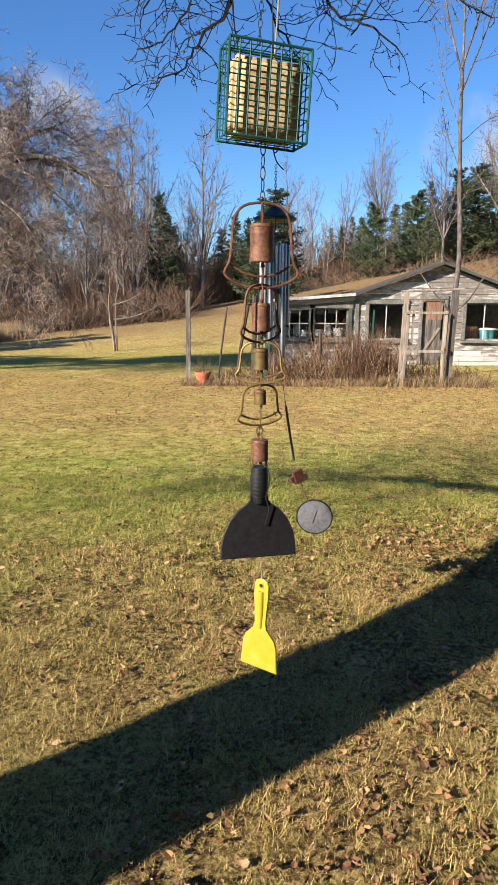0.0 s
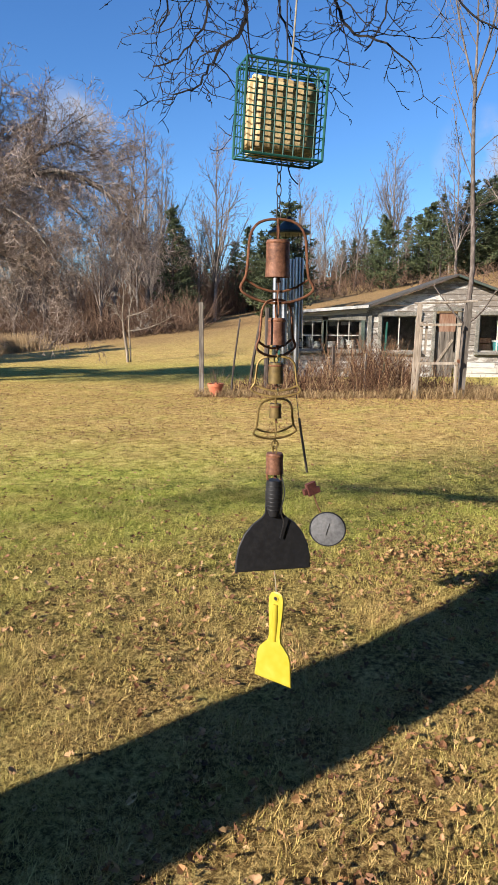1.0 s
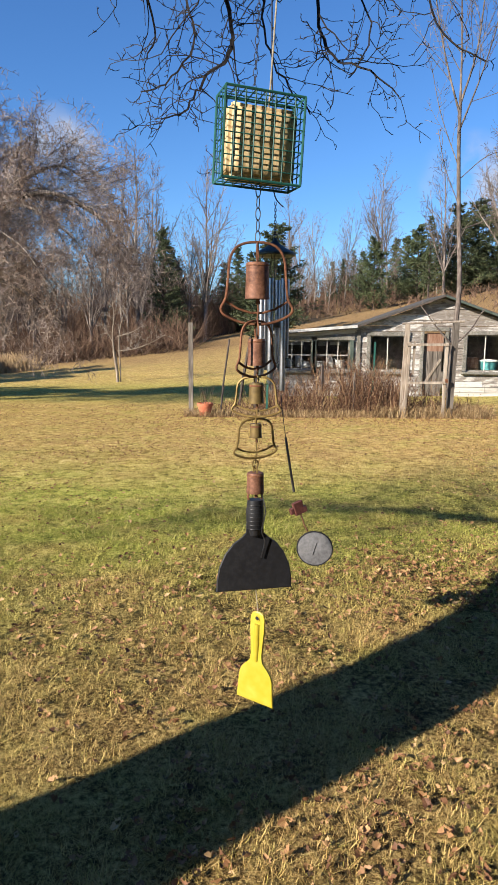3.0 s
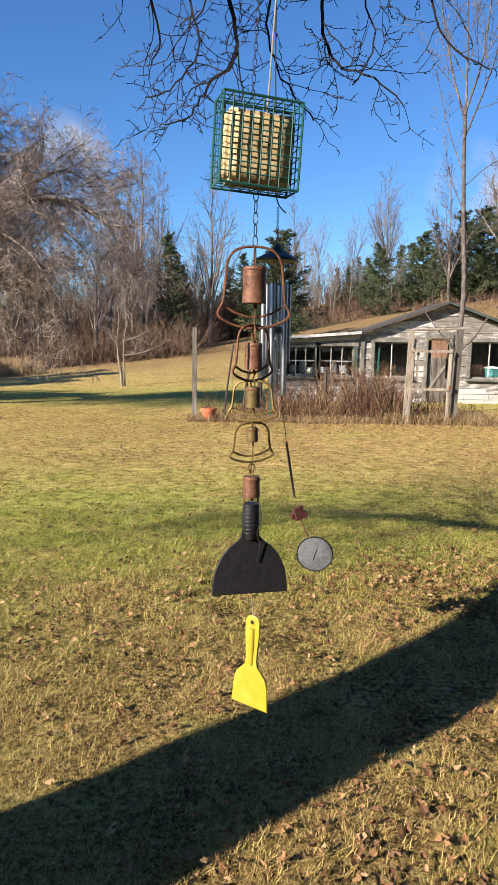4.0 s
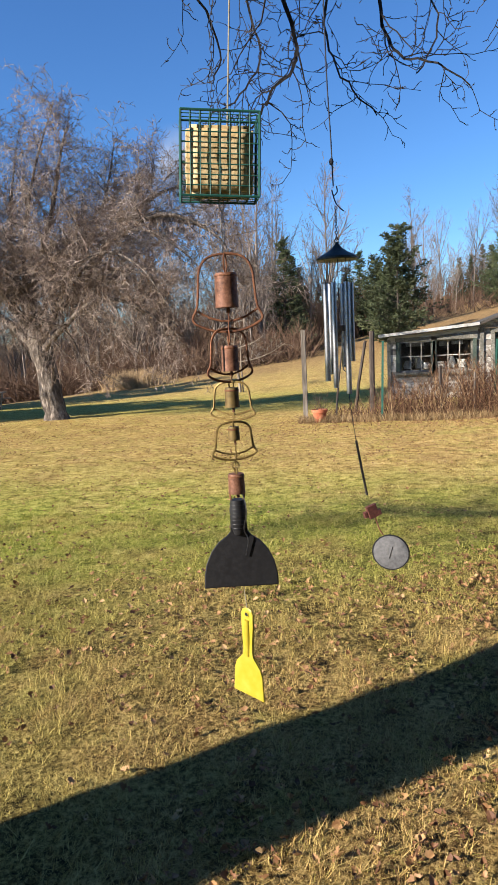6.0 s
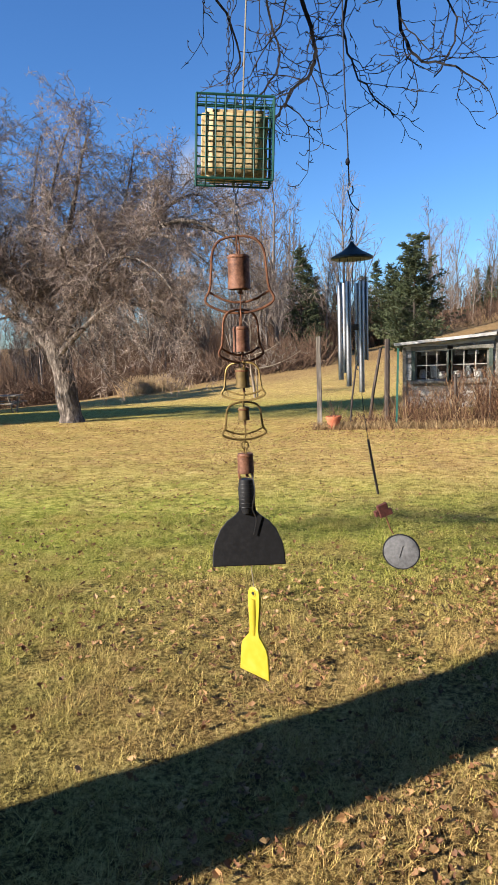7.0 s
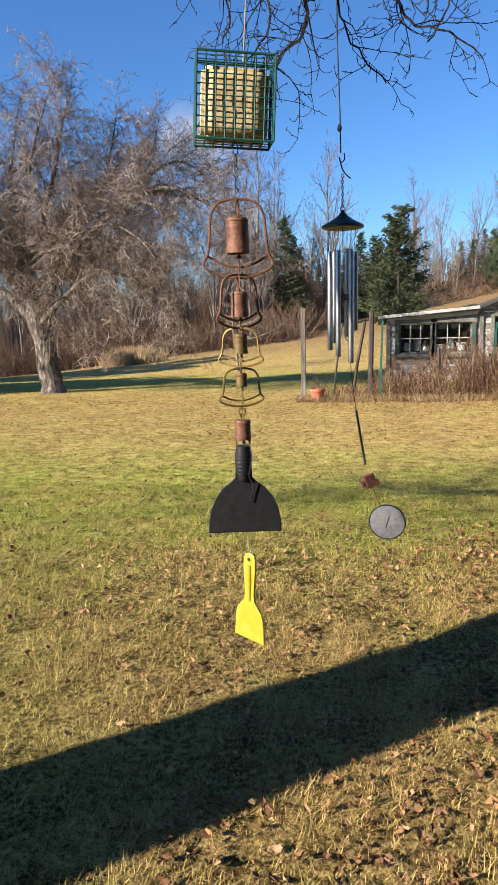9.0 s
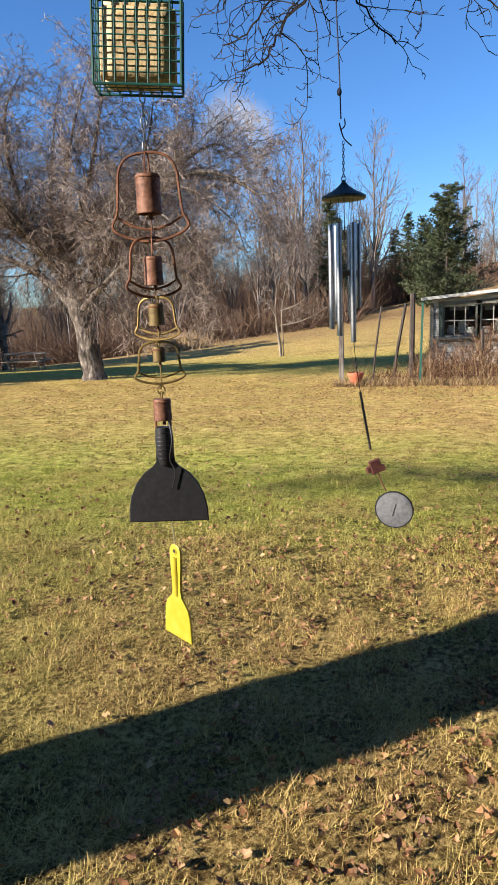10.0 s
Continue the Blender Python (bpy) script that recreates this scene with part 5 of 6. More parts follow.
# ---- garden ----
def build_garden():
    rng = random.Random(19)

    def post(name, x, y, top, w, lean, mat, label, d=None, group="garden posts"):
        z = gz(x, y)
        g = Geo()
        h = top - z
        pts = [(0, 0, -0.3), (lean[0] * 0.4, lean[1] * 0.4, h * 0.4), (lean[0], lean[1], h)]
        g.tube(pts, [w * 0.71, w * 0.7, w * 0.66], 4 if d is None else d)
        ob = part(name, g, mat)
        ob.matrix_world = Matrix.Translation((x, y, z))
        return tagged(ob, label, "post", group)

    post("fence_post", -1.38, 13.8, 1.68, 0.088, (0.0, 0), M_OLDWOOD, "square weathered grey wooden garden post")
    post("fence_post", -0.12, 15.5, 1.6, 0.085, (0.02, 0), M_DARKWOOD, "dark old wooden garden post", 7)
    post("fence_post", -0.52, 15.5, 1.4, 0.05, (0.28, 0), M_DARKWOOD, "dark leaning wooden prop", 6)
    post("stake", -0.84, 14.2, 1.36, 0.03, (0.2, 0), M_DARKWOOD, "thin dark leaning stake", 5)
    post("stake", 1.28, 14.3, 0.85, 0.05, (-0.03, 0), M_DARKWOOD, "short dark stake among weeds", 5)
    post("stake", 1.86, 14.0, 0.72, 0.035, (0.02, 0), M_OLDWOOD, "short grey stake among weeds", 5)
    tp = thing("steel_post", Matrix.Translation((0.12, 13.6, gz(0.12, 13.6))), "green painted steel fence post", "post", "garden posts")
    part("rail", Geo().box((0.02, 0, 0.72), (0.04, 0.006, 1.6), pose(0, 0, 0, 0, 1.5, 0)), M_GREENSTEEL, tp)
    part("rib", Geo().box((0.02, 0.02, 0.72), (0.006, 0.036, 1.6), pose(0, 0, 0, 0, 1.5, 0)), M_GREENSTEEL, tp)
    tp2 = copy_thing(tp, Matrix.Translation((2.32, 14.6, gz(2.32, 14.6))))
    tp2.scale = (0.9, 0.9, 0.95)
    # gate
    post("gate_post", 2.73, 13.52, 1.68, 0.085, (0.06, 0), M_PALEWOOD, "tall pale wooden gate post, leaning a little", group="gate posts")
    post("gate_post", 3.66, 13.56, 1.72, 0.11, (0.06, 0), M_OLDWOOD, "tall grey-brown wooden gate post", group="gate posts")
    gate = thing("garden_gate", Matrix.Translation((2.8, 13.42, gz(2.8, 13.4))), "pale wooden garden gate frame with two rails", "gate")
    z0 = gz(2.8, 13.4)
    for x, top, lean in ((0.0, 1.32, 2.0), (0.72, 1.31, 1.0)):
        part("stile", Geo().box((x, 0, (top - z0) / 2 + 0.03), (0.055, 0.04, top - z0), pose(0, 0, 0, 0, lean, 0), 0.005), M_PALEWOOD, gate)
    for z, l in ((1.30, 0.8), (0.58, 0.74)):
        part("rail", Geo().box((0.36, -0.03, z - z0), (l, 0.03, 0.045), pose(0, 0, 0, 0, -0.5, 0), 0.005), M_PALEWOOD, gate)
    part("stile", Geo().box((0.12, 0.04, 1.05 - z0), (0.04, 0.03, 0.62), pose(0, 0, 0, 0, 1, 0)), M_PALEWOOD, gate)
    part("latch", Geo().box((0.74, -0.03, 0.62 - z0), (0.05, 0.03, 0.07)), M_RUST, gate, "rusty latch")
    lintel = part("gate_lintel", Geo().tube([(-0.55, 0, 0), (0, 0, 0.02), (0.62, 0, 0.05)], 0.022, 6), M_PALEWOOD)
    lintel.matrix_world = Matrix.Translation((3.24, 13.54, 1.69))
    tagged(lintel, "thin pole laid across the gate posts", "pole")
    # pot
    px, py = -1.08, 13.58
    pot = thing("flower_pot", Matrix.Translation((px, py, gz(px, py))), "terracotta pot with dead stems beside the post", "pot")
    part("body", Geo().lathe([(0, 0), (0.1, 0), (0.14, 0.2), (0.155, 0.2), (0.158, 0.26), (0.14, 0.26), (0.13, 0.2), (0, 0.2)], 20), M_POT, pot, smooth=True)
    part("soil", Geo().lathe([(0, 0.222), (0.07, 0.226), (0.132, 0.215)], 16), M_SOIL, pot)
    g = Geo()
    for _ in range(14):
        g.tube(bend(rng, (rng.gauss(0, 0.04), rng.gauss(0, 0.04), 0.2), (rng.gauss(0, 0.4), rng.gauss(0, 0.3), 1), rng.uniform(0.2, 0.7), 4, 0.15, (0, 0, 0)), [0.006, 0.005, 0.004, 0.003, 0.002], 4)
    part("stems", g, M_BRUSH, pot, "dry dead stems")
    # weeds
    g = Geo()
    for i in range(2600):
        y = 13.55 + abs(rng.gauss(0, 1.2))
        x = rng.uniform(-1.2, 4.55)
        if x < 0.3 and rng.random() < 0.4:
            continue
        tall = 0.36 + 0.74 * max(0, 1 - abs(x - 1.8) / 2.5) ** 0.8
        if 2.85 < x < 3.5 and y < 14.2:
            tall *= 0.6
        h = tall * (0.3 + 0.95 * rng.random() ** 1.6) * (0.7 if y < 13.9 else 1.0) * (0.75 + 0.35 * math.sin(x * 5.1) * math.sin(x * 2.3 + 1))
        p = (x, y, gz(x, y) - 0.03)
        pts = bend(rng, p, (rng.gauss(0, 0.28), rng.gauss(0, 0.28), 1), h, 3, 0.14, (0, 0, 0))
        g.tube(pts, [0.006, 0.005, 0.004, 0.002], 3)
        for _ in range(rng.randint(1, 4)):
            k = rng.choice((1, 2))
            g.tube(bend(rng, pts[k], (rng.gauss(0, 0.7), rng.gauss(0, 0.7), 1), h * rng.uniform(0.15, 0.4), 2, 0.15, (0, 0, 0)), [0.004, 0.0035, 0.0015], 3)
        if rng.random() < 0.5:
            c = pts[-1]
            s = rng.uniform(0.015, 0.035)
            for _ in range(3):
                d1 = Vector((rng.gauss(0, 1), rng.gauss(0, 1), rng.gauss(0, 1))).normalized() * s
                d2 = Vector((rng.gauss(0, 1), rng.gauss(0, 1), rng.gauss(0, 1))).normalized() * s * 0.5
                g.add([c - d2, c + d2, c + d1], [(0, 1, 2)])
    spec = [(9.0, (0.3, 0.55), 40, 0.14, (0, 0, 0.3), 0.2), (9.0, (0.3, 0.5), 42, 0.16, (0, 0, 0.2), 0.2)]
    for i in range(150):
        x, y = rng.gauss(2.0, 0.95), 13.8 + abs(rng.gauss(0, 1.1))
        if not -1.0 < x < 4.3:
            continue
        stem = bend(rng, (x, y, gz(x, y) - 0.03), (rng.gauss(0, 0.15), rng.gauss(0, 0.1), 1), rng.uniform(0.5, 1.15) * (1.1 - 0.25 * abs(x - 1.9)), 4, 0.1, (0, 0, 0))
        ramify(rng, g, g, stem, 0.008, 0.003, 1, [0] + spec, 0.0036)
    tagged(part("garden_weeds", g, M_WEED), "dead brown weeds and seed heads filling the garden plot", "weeds", kind="stuff")
    g = Geo()
    for i in range(9000):
        y = 13.35 + abs(rng.gauss(0, 0.4))
        x = rng.uniform(-1.5, 4.4)
        if i > 8300:
            x, y = rng.gauss(4.1, 0.25), rng.gauss(13.8, 0.25)
        h = rng.uniform(0.06, 0.24) * (1.5 if x > 2.2 else 1.0)
        d = Vector((rng.gauss(0, 0.4), rng.gauss(0, 0.3), 1)).normalized() * h
        b = Vector((x, y, gz(x, y) - 0.02))
        wv = Vector((rng.gauss(0, 1), rng.gauss(0, 1), 0)).normalized() * 0.005
        m = b + d * 0.6
        tip = b + d + Vector((d.x, d.y, -0.25 * h)) * 0.5
        g.add([b - wv, b + wv, m + wv * 0.7, m - wv * 0.7, tip], [(0, 1, 2, 3), (3, 2, 4)])
    tagged(part("plot_grass", g, M_STRAW), "tufts of bleached dry grass edging the garden plot", "grass", kind="stuff")


def picnic_table(x, y, turn):
    t = thing("picnic_table", pose(x, y, gz(x, y), 0, 0, turn), "grey weathered wooden picnic table with benches on the lawn", "table")
    for k in range(5):
        part("plank", Geo().box((0, -0.3 + 0.15 * k, 0.74), (1.9, 0.135, 0.04), bevel=0.005), M_PALEWOOD, t)
    for sy in (-1, 1):
        for k in range(2):
            part("bench_plank", Geo().box((0, sy * (0.62 + 0.14 * k), 0.44), (1.9, 0.13, 0.04), bevel=0.005), M_PALEWOOD, t)
    for sx in (-0.65, 0.65):
        part("cross_beam", Geo().box((sx, 0, 0.40), (0.04, 1.5, 0.09)), M_PALEWOOD, t)
        part("top_beam", Geo().box((sx, 0, 0.69), (0.04, 0.72, 0.08)), M_PALEWOOD, t)
        for sy in (-1, 1):
            part("leg", Geo().box((sx + 0.045, sy * 0.36, 0.36), (0.04, 0.09, 0.82), pose(0, 0, 0, -sy * 28, 0, 0)), M_PALEWOOD, t)


# ---- hanging things ----
def oval(c, rx, rz, n=14, yaw=0.0):
    cy, sy = math.cos(yaw), math.sin(yaw)
    return [(c[0] + rx * math.cos(a) * cy, c[1] + rx * math.cos(a) * sy, c[2] + rz * math.sin(a)) for a in (2 * math.pi * i / n for i in range(n))]


def chain(parent, top, bottom, links, r, wire, mat, x=0.0, y=0.0):
    step = (top - bottom) / links
    for i in range(links):
        g = Geo().tube(oval((x, y, top - step * (i + 0.5)), r, step * 0.5 + wire * 1.2, 12, radians(90 * (i % 2) + 20)), wire, 5, closed=True)
        part("link", g, mat, parent, smooth=True)


FEED = Vector((0.075, 1.41, 1.815))


def suet_feeder():
    t = thing("suet_feeder", pose(*FEED, 0, 3, 18), "green wire suet cage with a pale seeded suet cake", "bird feeder")
    W, H, D = 0.065, 0.067, 0.028
    cage = part("cage", Geo().tube([(-W, -D, H), (W, -D, H), (W, D, H), (-W, D, H)], 0.0022, 6, closed=True), M_WIRE, t, "green plastic-coated wire cage", smooth=True)
    part("rim", Geo().tube([(-W, -D, -H), (W, -D, -H), (W, D, -H), (-W, D, -H)], 0.0022, 6, closed=True), M_WIRE, cage, smooth=True)
    for x in (-W, W):
        for y in (-D, D):
            part("corner_wire", Geo().tube([(x, y, -H), (x, y, H)], 0.0021, 6), M_WIRE, cage, smooth=True)
    k = 8
    for i in range(1, k):
        x = -W + 2 * W * i / k
        part("hoop_wire", Geo().tube([(x, -D, -H), (x, -D, H), (x, D, H), (x, D, -H)], 0.00125, 5, closed=True), M_WIRE, cage)
    for j in (-0.75, -0.5, -0.25, 0.0, 0.25, 0.5, 0.75):
        z = H * j
        part("band_wire", Geo().tube([(-W, -D, z), (W, -D, z), (W, D, z), (-W, D, z)], 0.0011, 5, closed=True), M_WIRE, cage)
    for y in (-D / 3, D / 3):
        part("side_wire", Geo().tube([(-W, y, -H), (-W, y, H), (W, y, H), (W, y, -H)], 0.00125, 5, closed=True), M_WIRE, cage)
    # cake: softened, uneven block
    bm = bmesh.new()
    bmesh.ops.create_cube(bm, size=1.0)
    bmesh.ops.scale(bm, vec=(0.112, 0.044, 0.112), verts=bm.verts)
    bmesh.ops.bevel(bm, geom=bm.edges[:], offset=0.007, segments=2, affect="EDGES")
    bmesh.ops.subdivide_edges(bm, edges=bm.edges[:], cuts=5, use_grid_fill=True)
    for v in bm.verts:
        v.co += v.co.normalized() * 0.0022 * noise.noise(v.co * 120) + Vector((0, 0, -0.008))
    me = bpy.data.meshes.new("suet_cake")
    bm.to_mesh(me)
    bm.free()
    me.materials.append(M_SUET)
    me.polygons.foreach_set("use_smooth", [True] * len(me.polygons))
    part("suet_cake", me, M_SUET, t, "pale yellow suet with seeds")
    # twine and thin chain up to the limb
    rise = 2.79 - FEED.z
    part("twine", Geo().tube([(0.012, 0.0, 0.02), (0.014, 0, 0.07), (0.02, 0.005, 0.4), (0.015, 0, 0.7), (0.0, 0, rise)], 0.0014, 6), M_TWINE, t, "pale twine")
    part("knot", Geo().lathe([(0, -0.008), (0.005, -0.005), (0.006, 0.002), (0.003, 0.008), (0, 0.009)], 10, (0.012, 0, 0.02)), M_TWINE, t, smooth=True)
    n = 26
    for i in range(n):
        z = H + 0.006 + i * 0.0118
        part("chain_link", Geo().tube(oval((-0.012, 0, z + 0.004), 0.0032, 0.0075, 8, radians(90 * (i % 2))), 0.0007, 4, closed=True), M_CORD, t)
    part("chain_cord", Geo().tube([(-0.012, 0, H + 0.006 + n * 0.0118), (0, 0, rise)], 0.0015, 5), M_CORD, t)
    return t


def bell_at(parent, z0, z1, r, mat=None):
    b = part("bell", Geo().lathe([(0, z1), (r * 0.88, z1), (r * 0.93, z1 - 0.0012), (r * 0.95, z1 - 0.004), (r * 0.96, (z0 + z1) / 2), (r, z0 + 0.004), (r * 1.03, z0 + 0.001), (r * 1.02, z0), (r * 0.95, z0), (r * 0.9, z0 + 0.004), (r * 0.85, z1 - 0.006), (0, z1 - 0.004)], 24), mat or M_COPPER, parent, "rust-brown metal cylinder bell", smooth=True)
    part("clapper", Geo().tube([(0, 0, z1 - 0.01), (0.001, 0, z0 + 0.004), (0.002, 0, z0 - 0.008)], [0.0012, 0.0015, r * 0.22], 7), M_RUST, b)
    part("band", Geo().lathe([(r * 0.93, z1 - 0.003), (r * 0.99, z1 - 0.0035), (r * 0.99, z1 - 0.0055), (r * 0.93, z1 - 0.006)], 22), M_RUST, b)
    return b


def bell_mobile():
    t = thing("bell_mobile", pose(FEED.x, FEED.y, FEED.z, 0, 0, 12) @ Matrix.Scale(1.05, 4), "string of rusty cylinder bells in bell-shaped wire frames", "wind chime")
    chain(t, -0.064, -0.150, 5, 0.0042, 0.0009, M_STEEL)
    rows = [(-0.149, -0.258, 0.058, -0.180, -0.236, 0.0190), (-0.270, -0.346, 0.045, -0.298, -0.340, 0.0145), (-0.358, -0.414, 0.040, -0.368, -0.401, 0.0122), (-0.426, -0.482, 0.039, -0.434, -0.457, 0.0098)]
    for i, (top, bot, hw, bt, bb, r) in enumerate(rows):
        mat = M_RUST if i < 2 else M_BRASS
        wire = 0.0021 if i < 2 else 0.0019
        h = top - bot
        half = [(0, top), (hw * 0.5, top - h * 0.05), (hw * 0.74, top - h * 0.22), (hw * 0.8, top - h * 0.5), (hw * 0.86, top - h * 0.78), (hw, bot + h * 0.06), (hw * 0.86, bot - h * 0.04), (hw * 0.45, bot - h * 0.13), (0, bot - h * 0.16)]
        ol = [Vector((x, 0, z)) for x, z in half] + [Vector((-x, 0, z)) for x, z in half[-2:0:-1]]
        yaw = radians((0, 35, -20, 15)[i])
        ol = [Matrix.Rotation(yaw, 3, "Z") @ p for p in ol]
        k = len(ol)
        fine = []
        for a in range(k):
            p0, p1, p2, p3 = ol[a - 1], ol[a], ol[(a + 1) % k], ol[(a + 2) % k]
            for u in (0, 0.33, 0.66):
                fine.append(0.5 * (2 * p1 + (p2 - p0) * u + (2 * p0 - 5 * p1 + 4 * p2 - p3) * u * u + (3 * p1 - p0 - 3 * p2 + p3) * u ** 3))
        fr = part("wire_frame", Geo().tube(fine, wire, 6, closed=True), mat, t, "bent rusty wire in a bell outline", smooth=True)
        bow = [Matrix.Rotation(yaw, 3, "Z") @ Vector((hw * 0.86 * s, 0.004, bot + h * 0.17 - h * 0.17 * (1 - s * s))) for s in (-1, -0.6, -0.2, 0.2, 0.6, 1)]
        part("cross_bow", Geo().tube(bow, wire * 0.9, 6), mat, fr, smooth=True)
        part("hanger", Geo().tube(oval((0, 0, (top + bt) / 2), 0.006, (top - bt) / 2 + 0.001, 12, yaw + 1.2), 0.0014, 5, closed=True), mat, fr, smooth=True)
        bell_at(t, bb, bt, r, M_COPPER if i < 2 else M_BELL)
        low = rows[i + 1][0] if i < 3 else -0.500
        part("link_wire", Geo().tube([(0, 0, bb + 0.004), (0.002, 0, (bb + low) / 2), (0, 0, low)], 0.0012, 5), mat, t)
    chain(t, -0.496, -0.516, 2, 0.006, 0.0015, M_BRASS)
    bell_at(t, -0.549, -0.515, 0.0145)
    return t


def round_outline(half):
    """A mirrored outline, counter-clockwise, from points of its right half (top to bottom)."""
    return [(-x, z) for x, z in half] + [(x, z) for x, z in half[::-1]]


def scrapers():
    t = thing("black_scraper", pose(FEED.x, FEED.y, FEED.z - 0.545 * 1.05, 0, 0, 14) @ Matrix.Scale(1.14, 4), "black flexible scraper with domed blade hung from a wire", "scraper")
    half = [(0.0115, -0.018), (0.0135, -0.03), (0.013, -0.05), (0.014, -0.066), (0.02, -0.073), (0.034, -0.083), (0.046, -0.098), (0.055, -0.118), (0.059, -0.138), (0.060, -0.158)]
    part("blade", Geo().plate(round_outline(half), 0.005), M_BLACKPL, t, "matt black domed blade", smooth=False)
    part("grip", Geo().tube([(0, -0.001, -0.014), (0, -0.001, -0.03), (0, -0.001, -0.055), (0, -0.001, -0.07)], [0.0118, 0.0132, 0.0125, 0.008], 12), M_BLACKPL, t, smooth=True)
    for k in range(7):
        part("grip_ridge", Geo().tube(oval((0, 0, 0), 0.0128, 0.0128, 14), 0.0006, 5, closed=True), M_BLACKPL, t, smooth=True).matrix_local = pose(0, -0.001, -0.021 - 0.0062 * k, 90, 0, 0)
    part("hanger", Geo().tube(oval((0, 0, -0.008), 0.011, 0.013, 16), 0.0017, 6, closed=True), M_RUST, t, smooth=True)
    part("cord", Geo().tube(arc([(0.008, -0.004, 0.0), (0.013, -0.014, -0.03), (0.008, -0.012, -0.06), (0.014, -0.007, -0.08), (0.009, -0.006, -0.105)]), 0.001, 5), M_STEEL, t, "loose end of grey cord")
    y = thing("yellow_scraper", pose(FEED.x + 0.008, FEED.y, FEED.z - 0.795, 0, 2, -32) @ Matrix.Scale(1.1, 4), "bright yellow plastic putty knife hung by a hole in its handle", "scraper")
    half = [(0.004, 0.001), (0.010, -0.002), (0.0135, -0.009), (0.0135, -0.03), (0.0115, -0.055), (0.0105, -0.075), (0.0125, -0.086), (0.020, -0.094), (0.028, -0.103), (0.032, -0.114), (0.0355, -0.158)]
    part("blade", Geo().plate(round_outline(half), 0.004), M_YELLOW, y)
    rid = Geo().tube([(0, -0.001, -0.02), (0, -0.001, -0.05), (0, -0.001, -0.085)], [0.005, 0.006, 0.004], 8)
    part("handle_rib", rid, M_YELLOW, y, smooth=True)
    part("hole_rim", Geo().tube(oval((0, -0.0022, -0.010), 0.0042, 0.0042, 14), 0.0011, 6, closed=True), M_YELLOW, y, smooth=True)
    part("hole", Geo().lathe([(0, 0), (0.0036, 0)], 12, (0, -0.0026, -0.010), pose(0, 0, 0, 90, 0, 0)), M_BLACKPL, y)
    part("string", Geo().tube([(0, 0, -0.008), (-0.004, 0, 0.02), (-0.008, 0, 0.044)], 0.0008, 5), M_TWINE, y, "thin string")


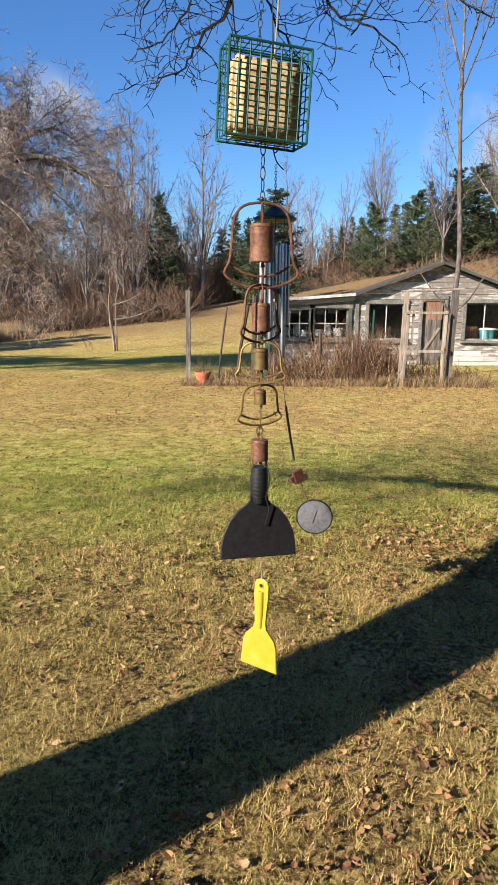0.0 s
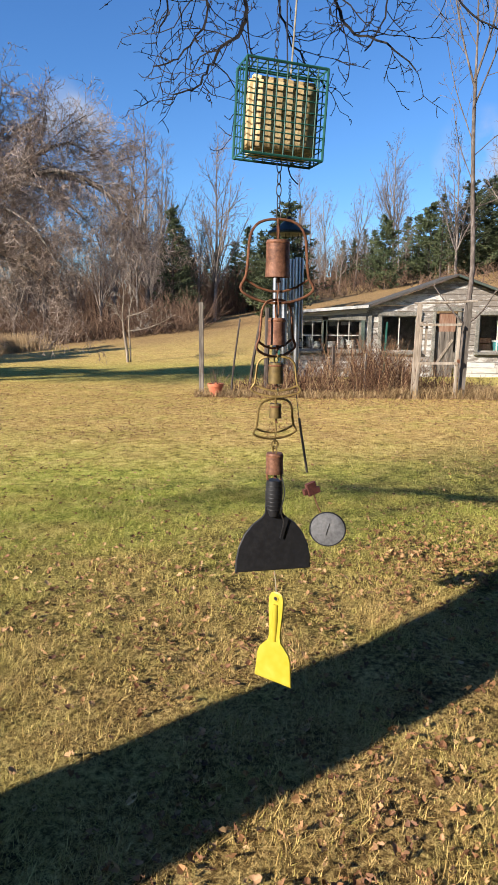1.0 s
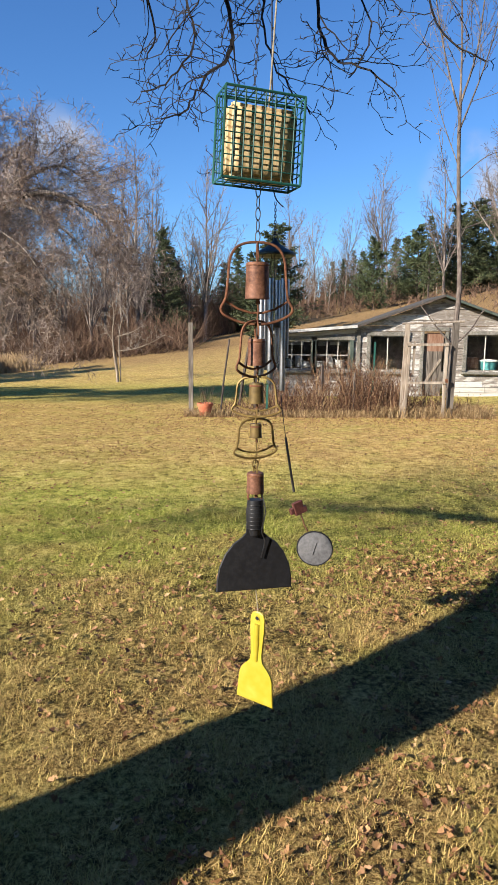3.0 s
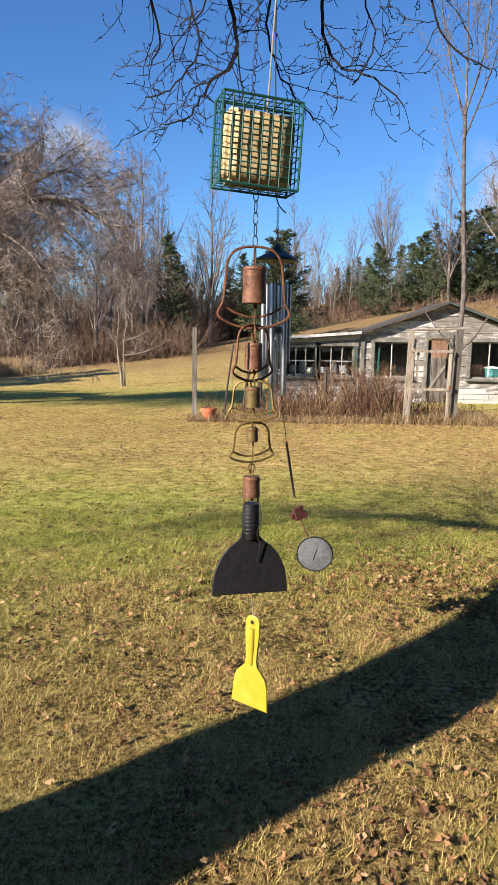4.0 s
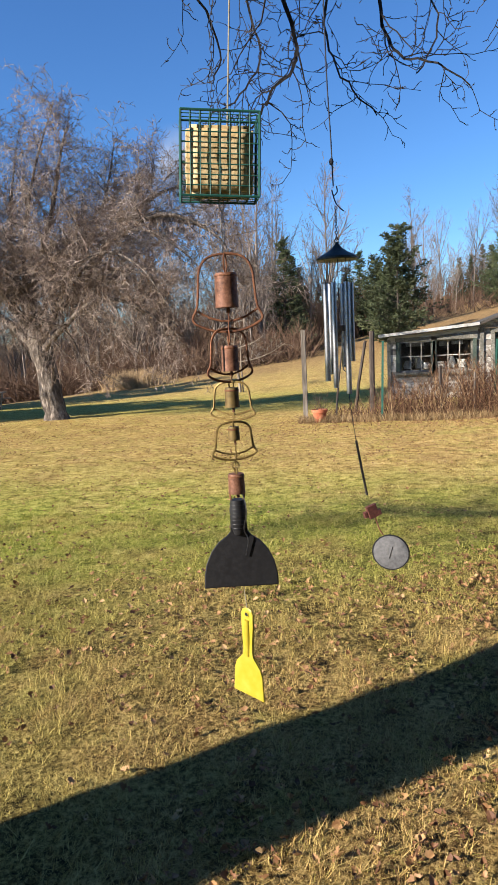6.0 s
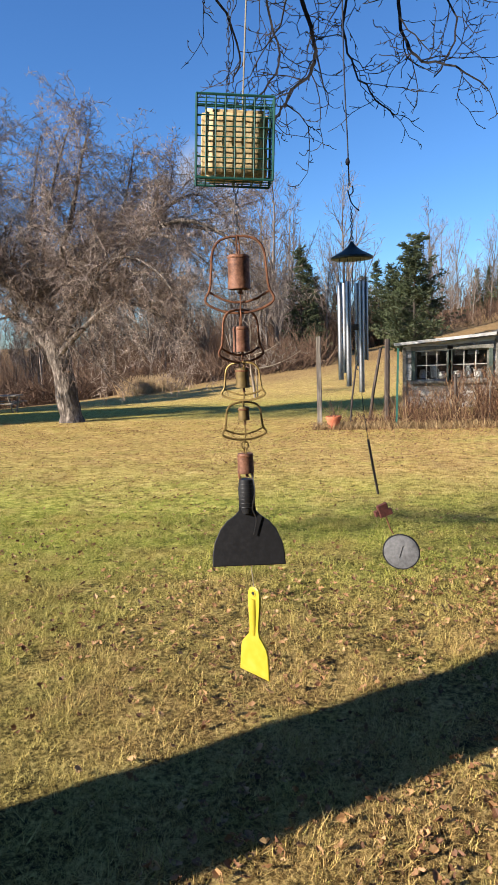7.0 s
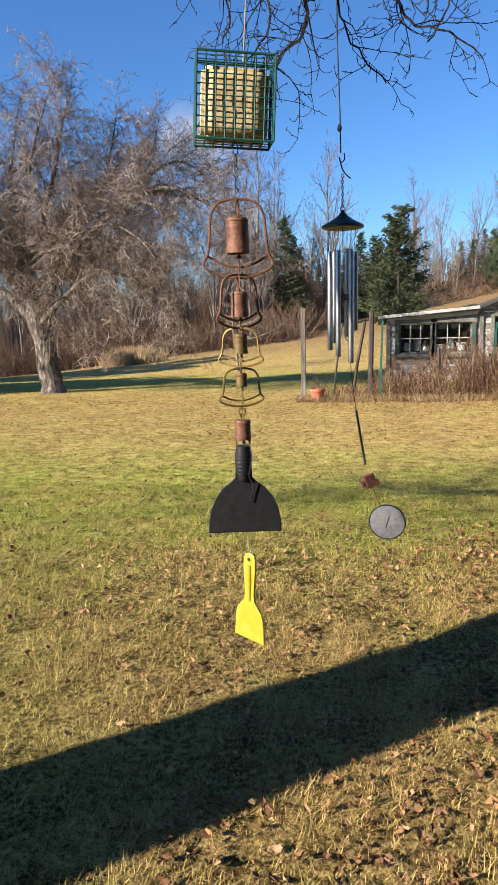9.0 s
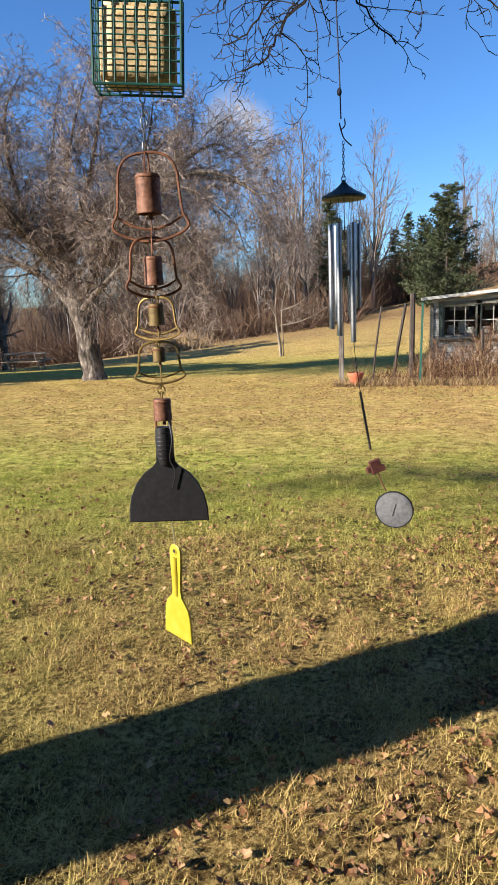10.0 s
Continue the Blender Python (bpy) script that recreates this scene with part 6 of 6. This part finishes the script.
def tube_chime():
    bx, by = 0.125, 3.3
    t = thing("wind_chime", Matrix.Translation((bx, by, 1.845)), "wind chime with dark cap, aluminium tubes and wind-blown disc", "wind chime")
    part("cap", Geo().lathe([(0.006, 0.068), (0.011, 0.056), (0.024, 0.042), (0.048, 0.025), (0.082, 0.008), (0.091, 0.002), (0.091, -0.006), (0.085, -0.009), (0.05, -0.006), (0, 0.0)], 28), M_GREENCAP, t, "dark green conical cap", smooth=True)
    part("cord", Geo().tube(arc([(-0.03, 0.04, 2.0), (-0.025, 0.01, 0.9), (-0.012, 0, 0.48), (-0.008, 0, 0.30)]), 0.003, 6), M_CORD, t, "dark hanging cord", smooth=True)
    part("cord_knot", Geo().lathe([(0, -0.016), (0.008, -0.01), (0.010, 0.0), (0.007, 0.012), (0, 0.018)], 10, (-0.013, 0, 0.40)), M_CORD, t, smooth=True)
    part("s_hook", Geo().tube(arc([(0.006, 0, 0.30), (0.008, 0, 0.275), (-0.008, 0, 0.262), (-0.014, 0, 0.285), (-0.006, 0, 0.25), (0.004, 0, 0.225), (0.022, 0, 0.205), (0.034, 0, 0.195)]), 0.0028, 6), M_CORD, t, smooth=True)
    n = 11
    for i in range(n):
        z = 0.083 + 0.0125 * i
        part("link", Geo().tube(oval((0.0, 0, z), 0.0045, 0.0085, 10, radians(90 * (i % 2))), 0.0015, 4, closed=True), M_CORD, t)
    part("ring", Geo().tube(oval((0, 0, 0.073), 0.010, 0.010, 14), 0.0018, 5, closed=True), M_CORD, t)
    for i in range(6):
        a = radians(60 * i + 14)
        x, y = 0.056 * math.cos(a), 0.056 * math.sin(a)
        ln = 0.34 + 0.028 * i
        top = -0.105
        tu = part("tube", Geo().lathe([(0.0085, top), (0.0115, top), (0.0118, top - 0.002), (0.0118, top - ln + 0.002), (0.0115, top - ln), (0.0100, top - ln), (0.0098, top - 0.01)], 16, (x, y, 0)), M_TUBE, t, smooth=True)
        for s in (-0.006, 0.006):
            part("thread", Geo().tube([(x + s, y, top - 0.012), (x * 0.98, y, -0.004)], 0.0008, 4), M_CORD, tu)
    part("striker_cord", Geo().tube(arc([(0, 0, 0), (0.004, 0, -0.25), (0.025, 0, -0.46), (0.04, 0, -0.65), (0.06, 0, -0.80)]), 0.0016, 5), M_CORD, t)
    part("striker", Geo().lathe([(0, 0.012), (0.030, 0.012), (0.033, 0.008), (0.033, -0.008), (0.030, -0.012), (0, -0.012)], 20, (0.004, 0, -0.30)), M_OLDWOOD, t, "grey wooden striker", smooth=True)
    part("eye_ring", Geo().tube(oval((0.025, 0, -0.475), 0.012, 0.014, 14), 0.0022, 5, closed=True), M_CORD, t)
    part("rod", Geo().tube([(0.06, 0, -0.80), (0.08, 0, -0.92), (0.102, 0, -1.05)], 0.0055, 8), M_OLDWOOD, t, "thin grey rod", smooth=True)
    bl = Geo()
    turn = pose(0, 0, 0, 0, -18, 25)
    bl.box((0.124, 0, -1.125), (0.05, 0.02, 0.058), turn, 0.004)
    block = part("block", bl, M_MAROON, t, "small dark red notched block")
    for s in (-1, 1):
        part("notch", Geo().box((0.124 + s * 0.03, s * 0.012, -1.135 + s * 0.004), (0.018, 0.018, 0.026), turn, 0.003), M_MAROON, block)
    part("wire", Geo().tube([(0.134, 0, -1.15), (0.155, 0, -1.21), (0.17, 0, -1.235)], 0.0035, 6), M_RUST, t)
    face = pose(0.203, 0, -1.317, 92, 18, -5)
    disc = part("disc", Geo().lathe([(0, 0.003), (0.076, 0.003), (0.082, 0.002), (0.084, 0), (0.082, -0.002), (0.076, -0.003), (0, -0.003)], 36, face.translation, face), M_DISC, t, "round grey wind-catcher disc", smooth=True)
    ring = [face @ Vector((0.081 * math.cos(a), 0.081 * math.sin(a), 0)) for a in (2 * math.pi * i / 40 for i in range(40))]
    part("rim", Geo().tube(ring, 0.0038, 6, closed=True), M_BLACKPL, disc, "dark rim", smooth=True)
    part("stem_mark", Geo().tube([face @ Vector((0.0, 0.03, 0.004)), face @ Vector((0.002, -0.03, 0.004))], 0.0015, 5), M_BLACKPL, disc)


build_shed()
shed_contents()
build_garden()
picnic_table(-16.6, 26.0, 8)
suet_feeder()
bell_mobile()
scrapers()
tube_chime()
build_leaves()
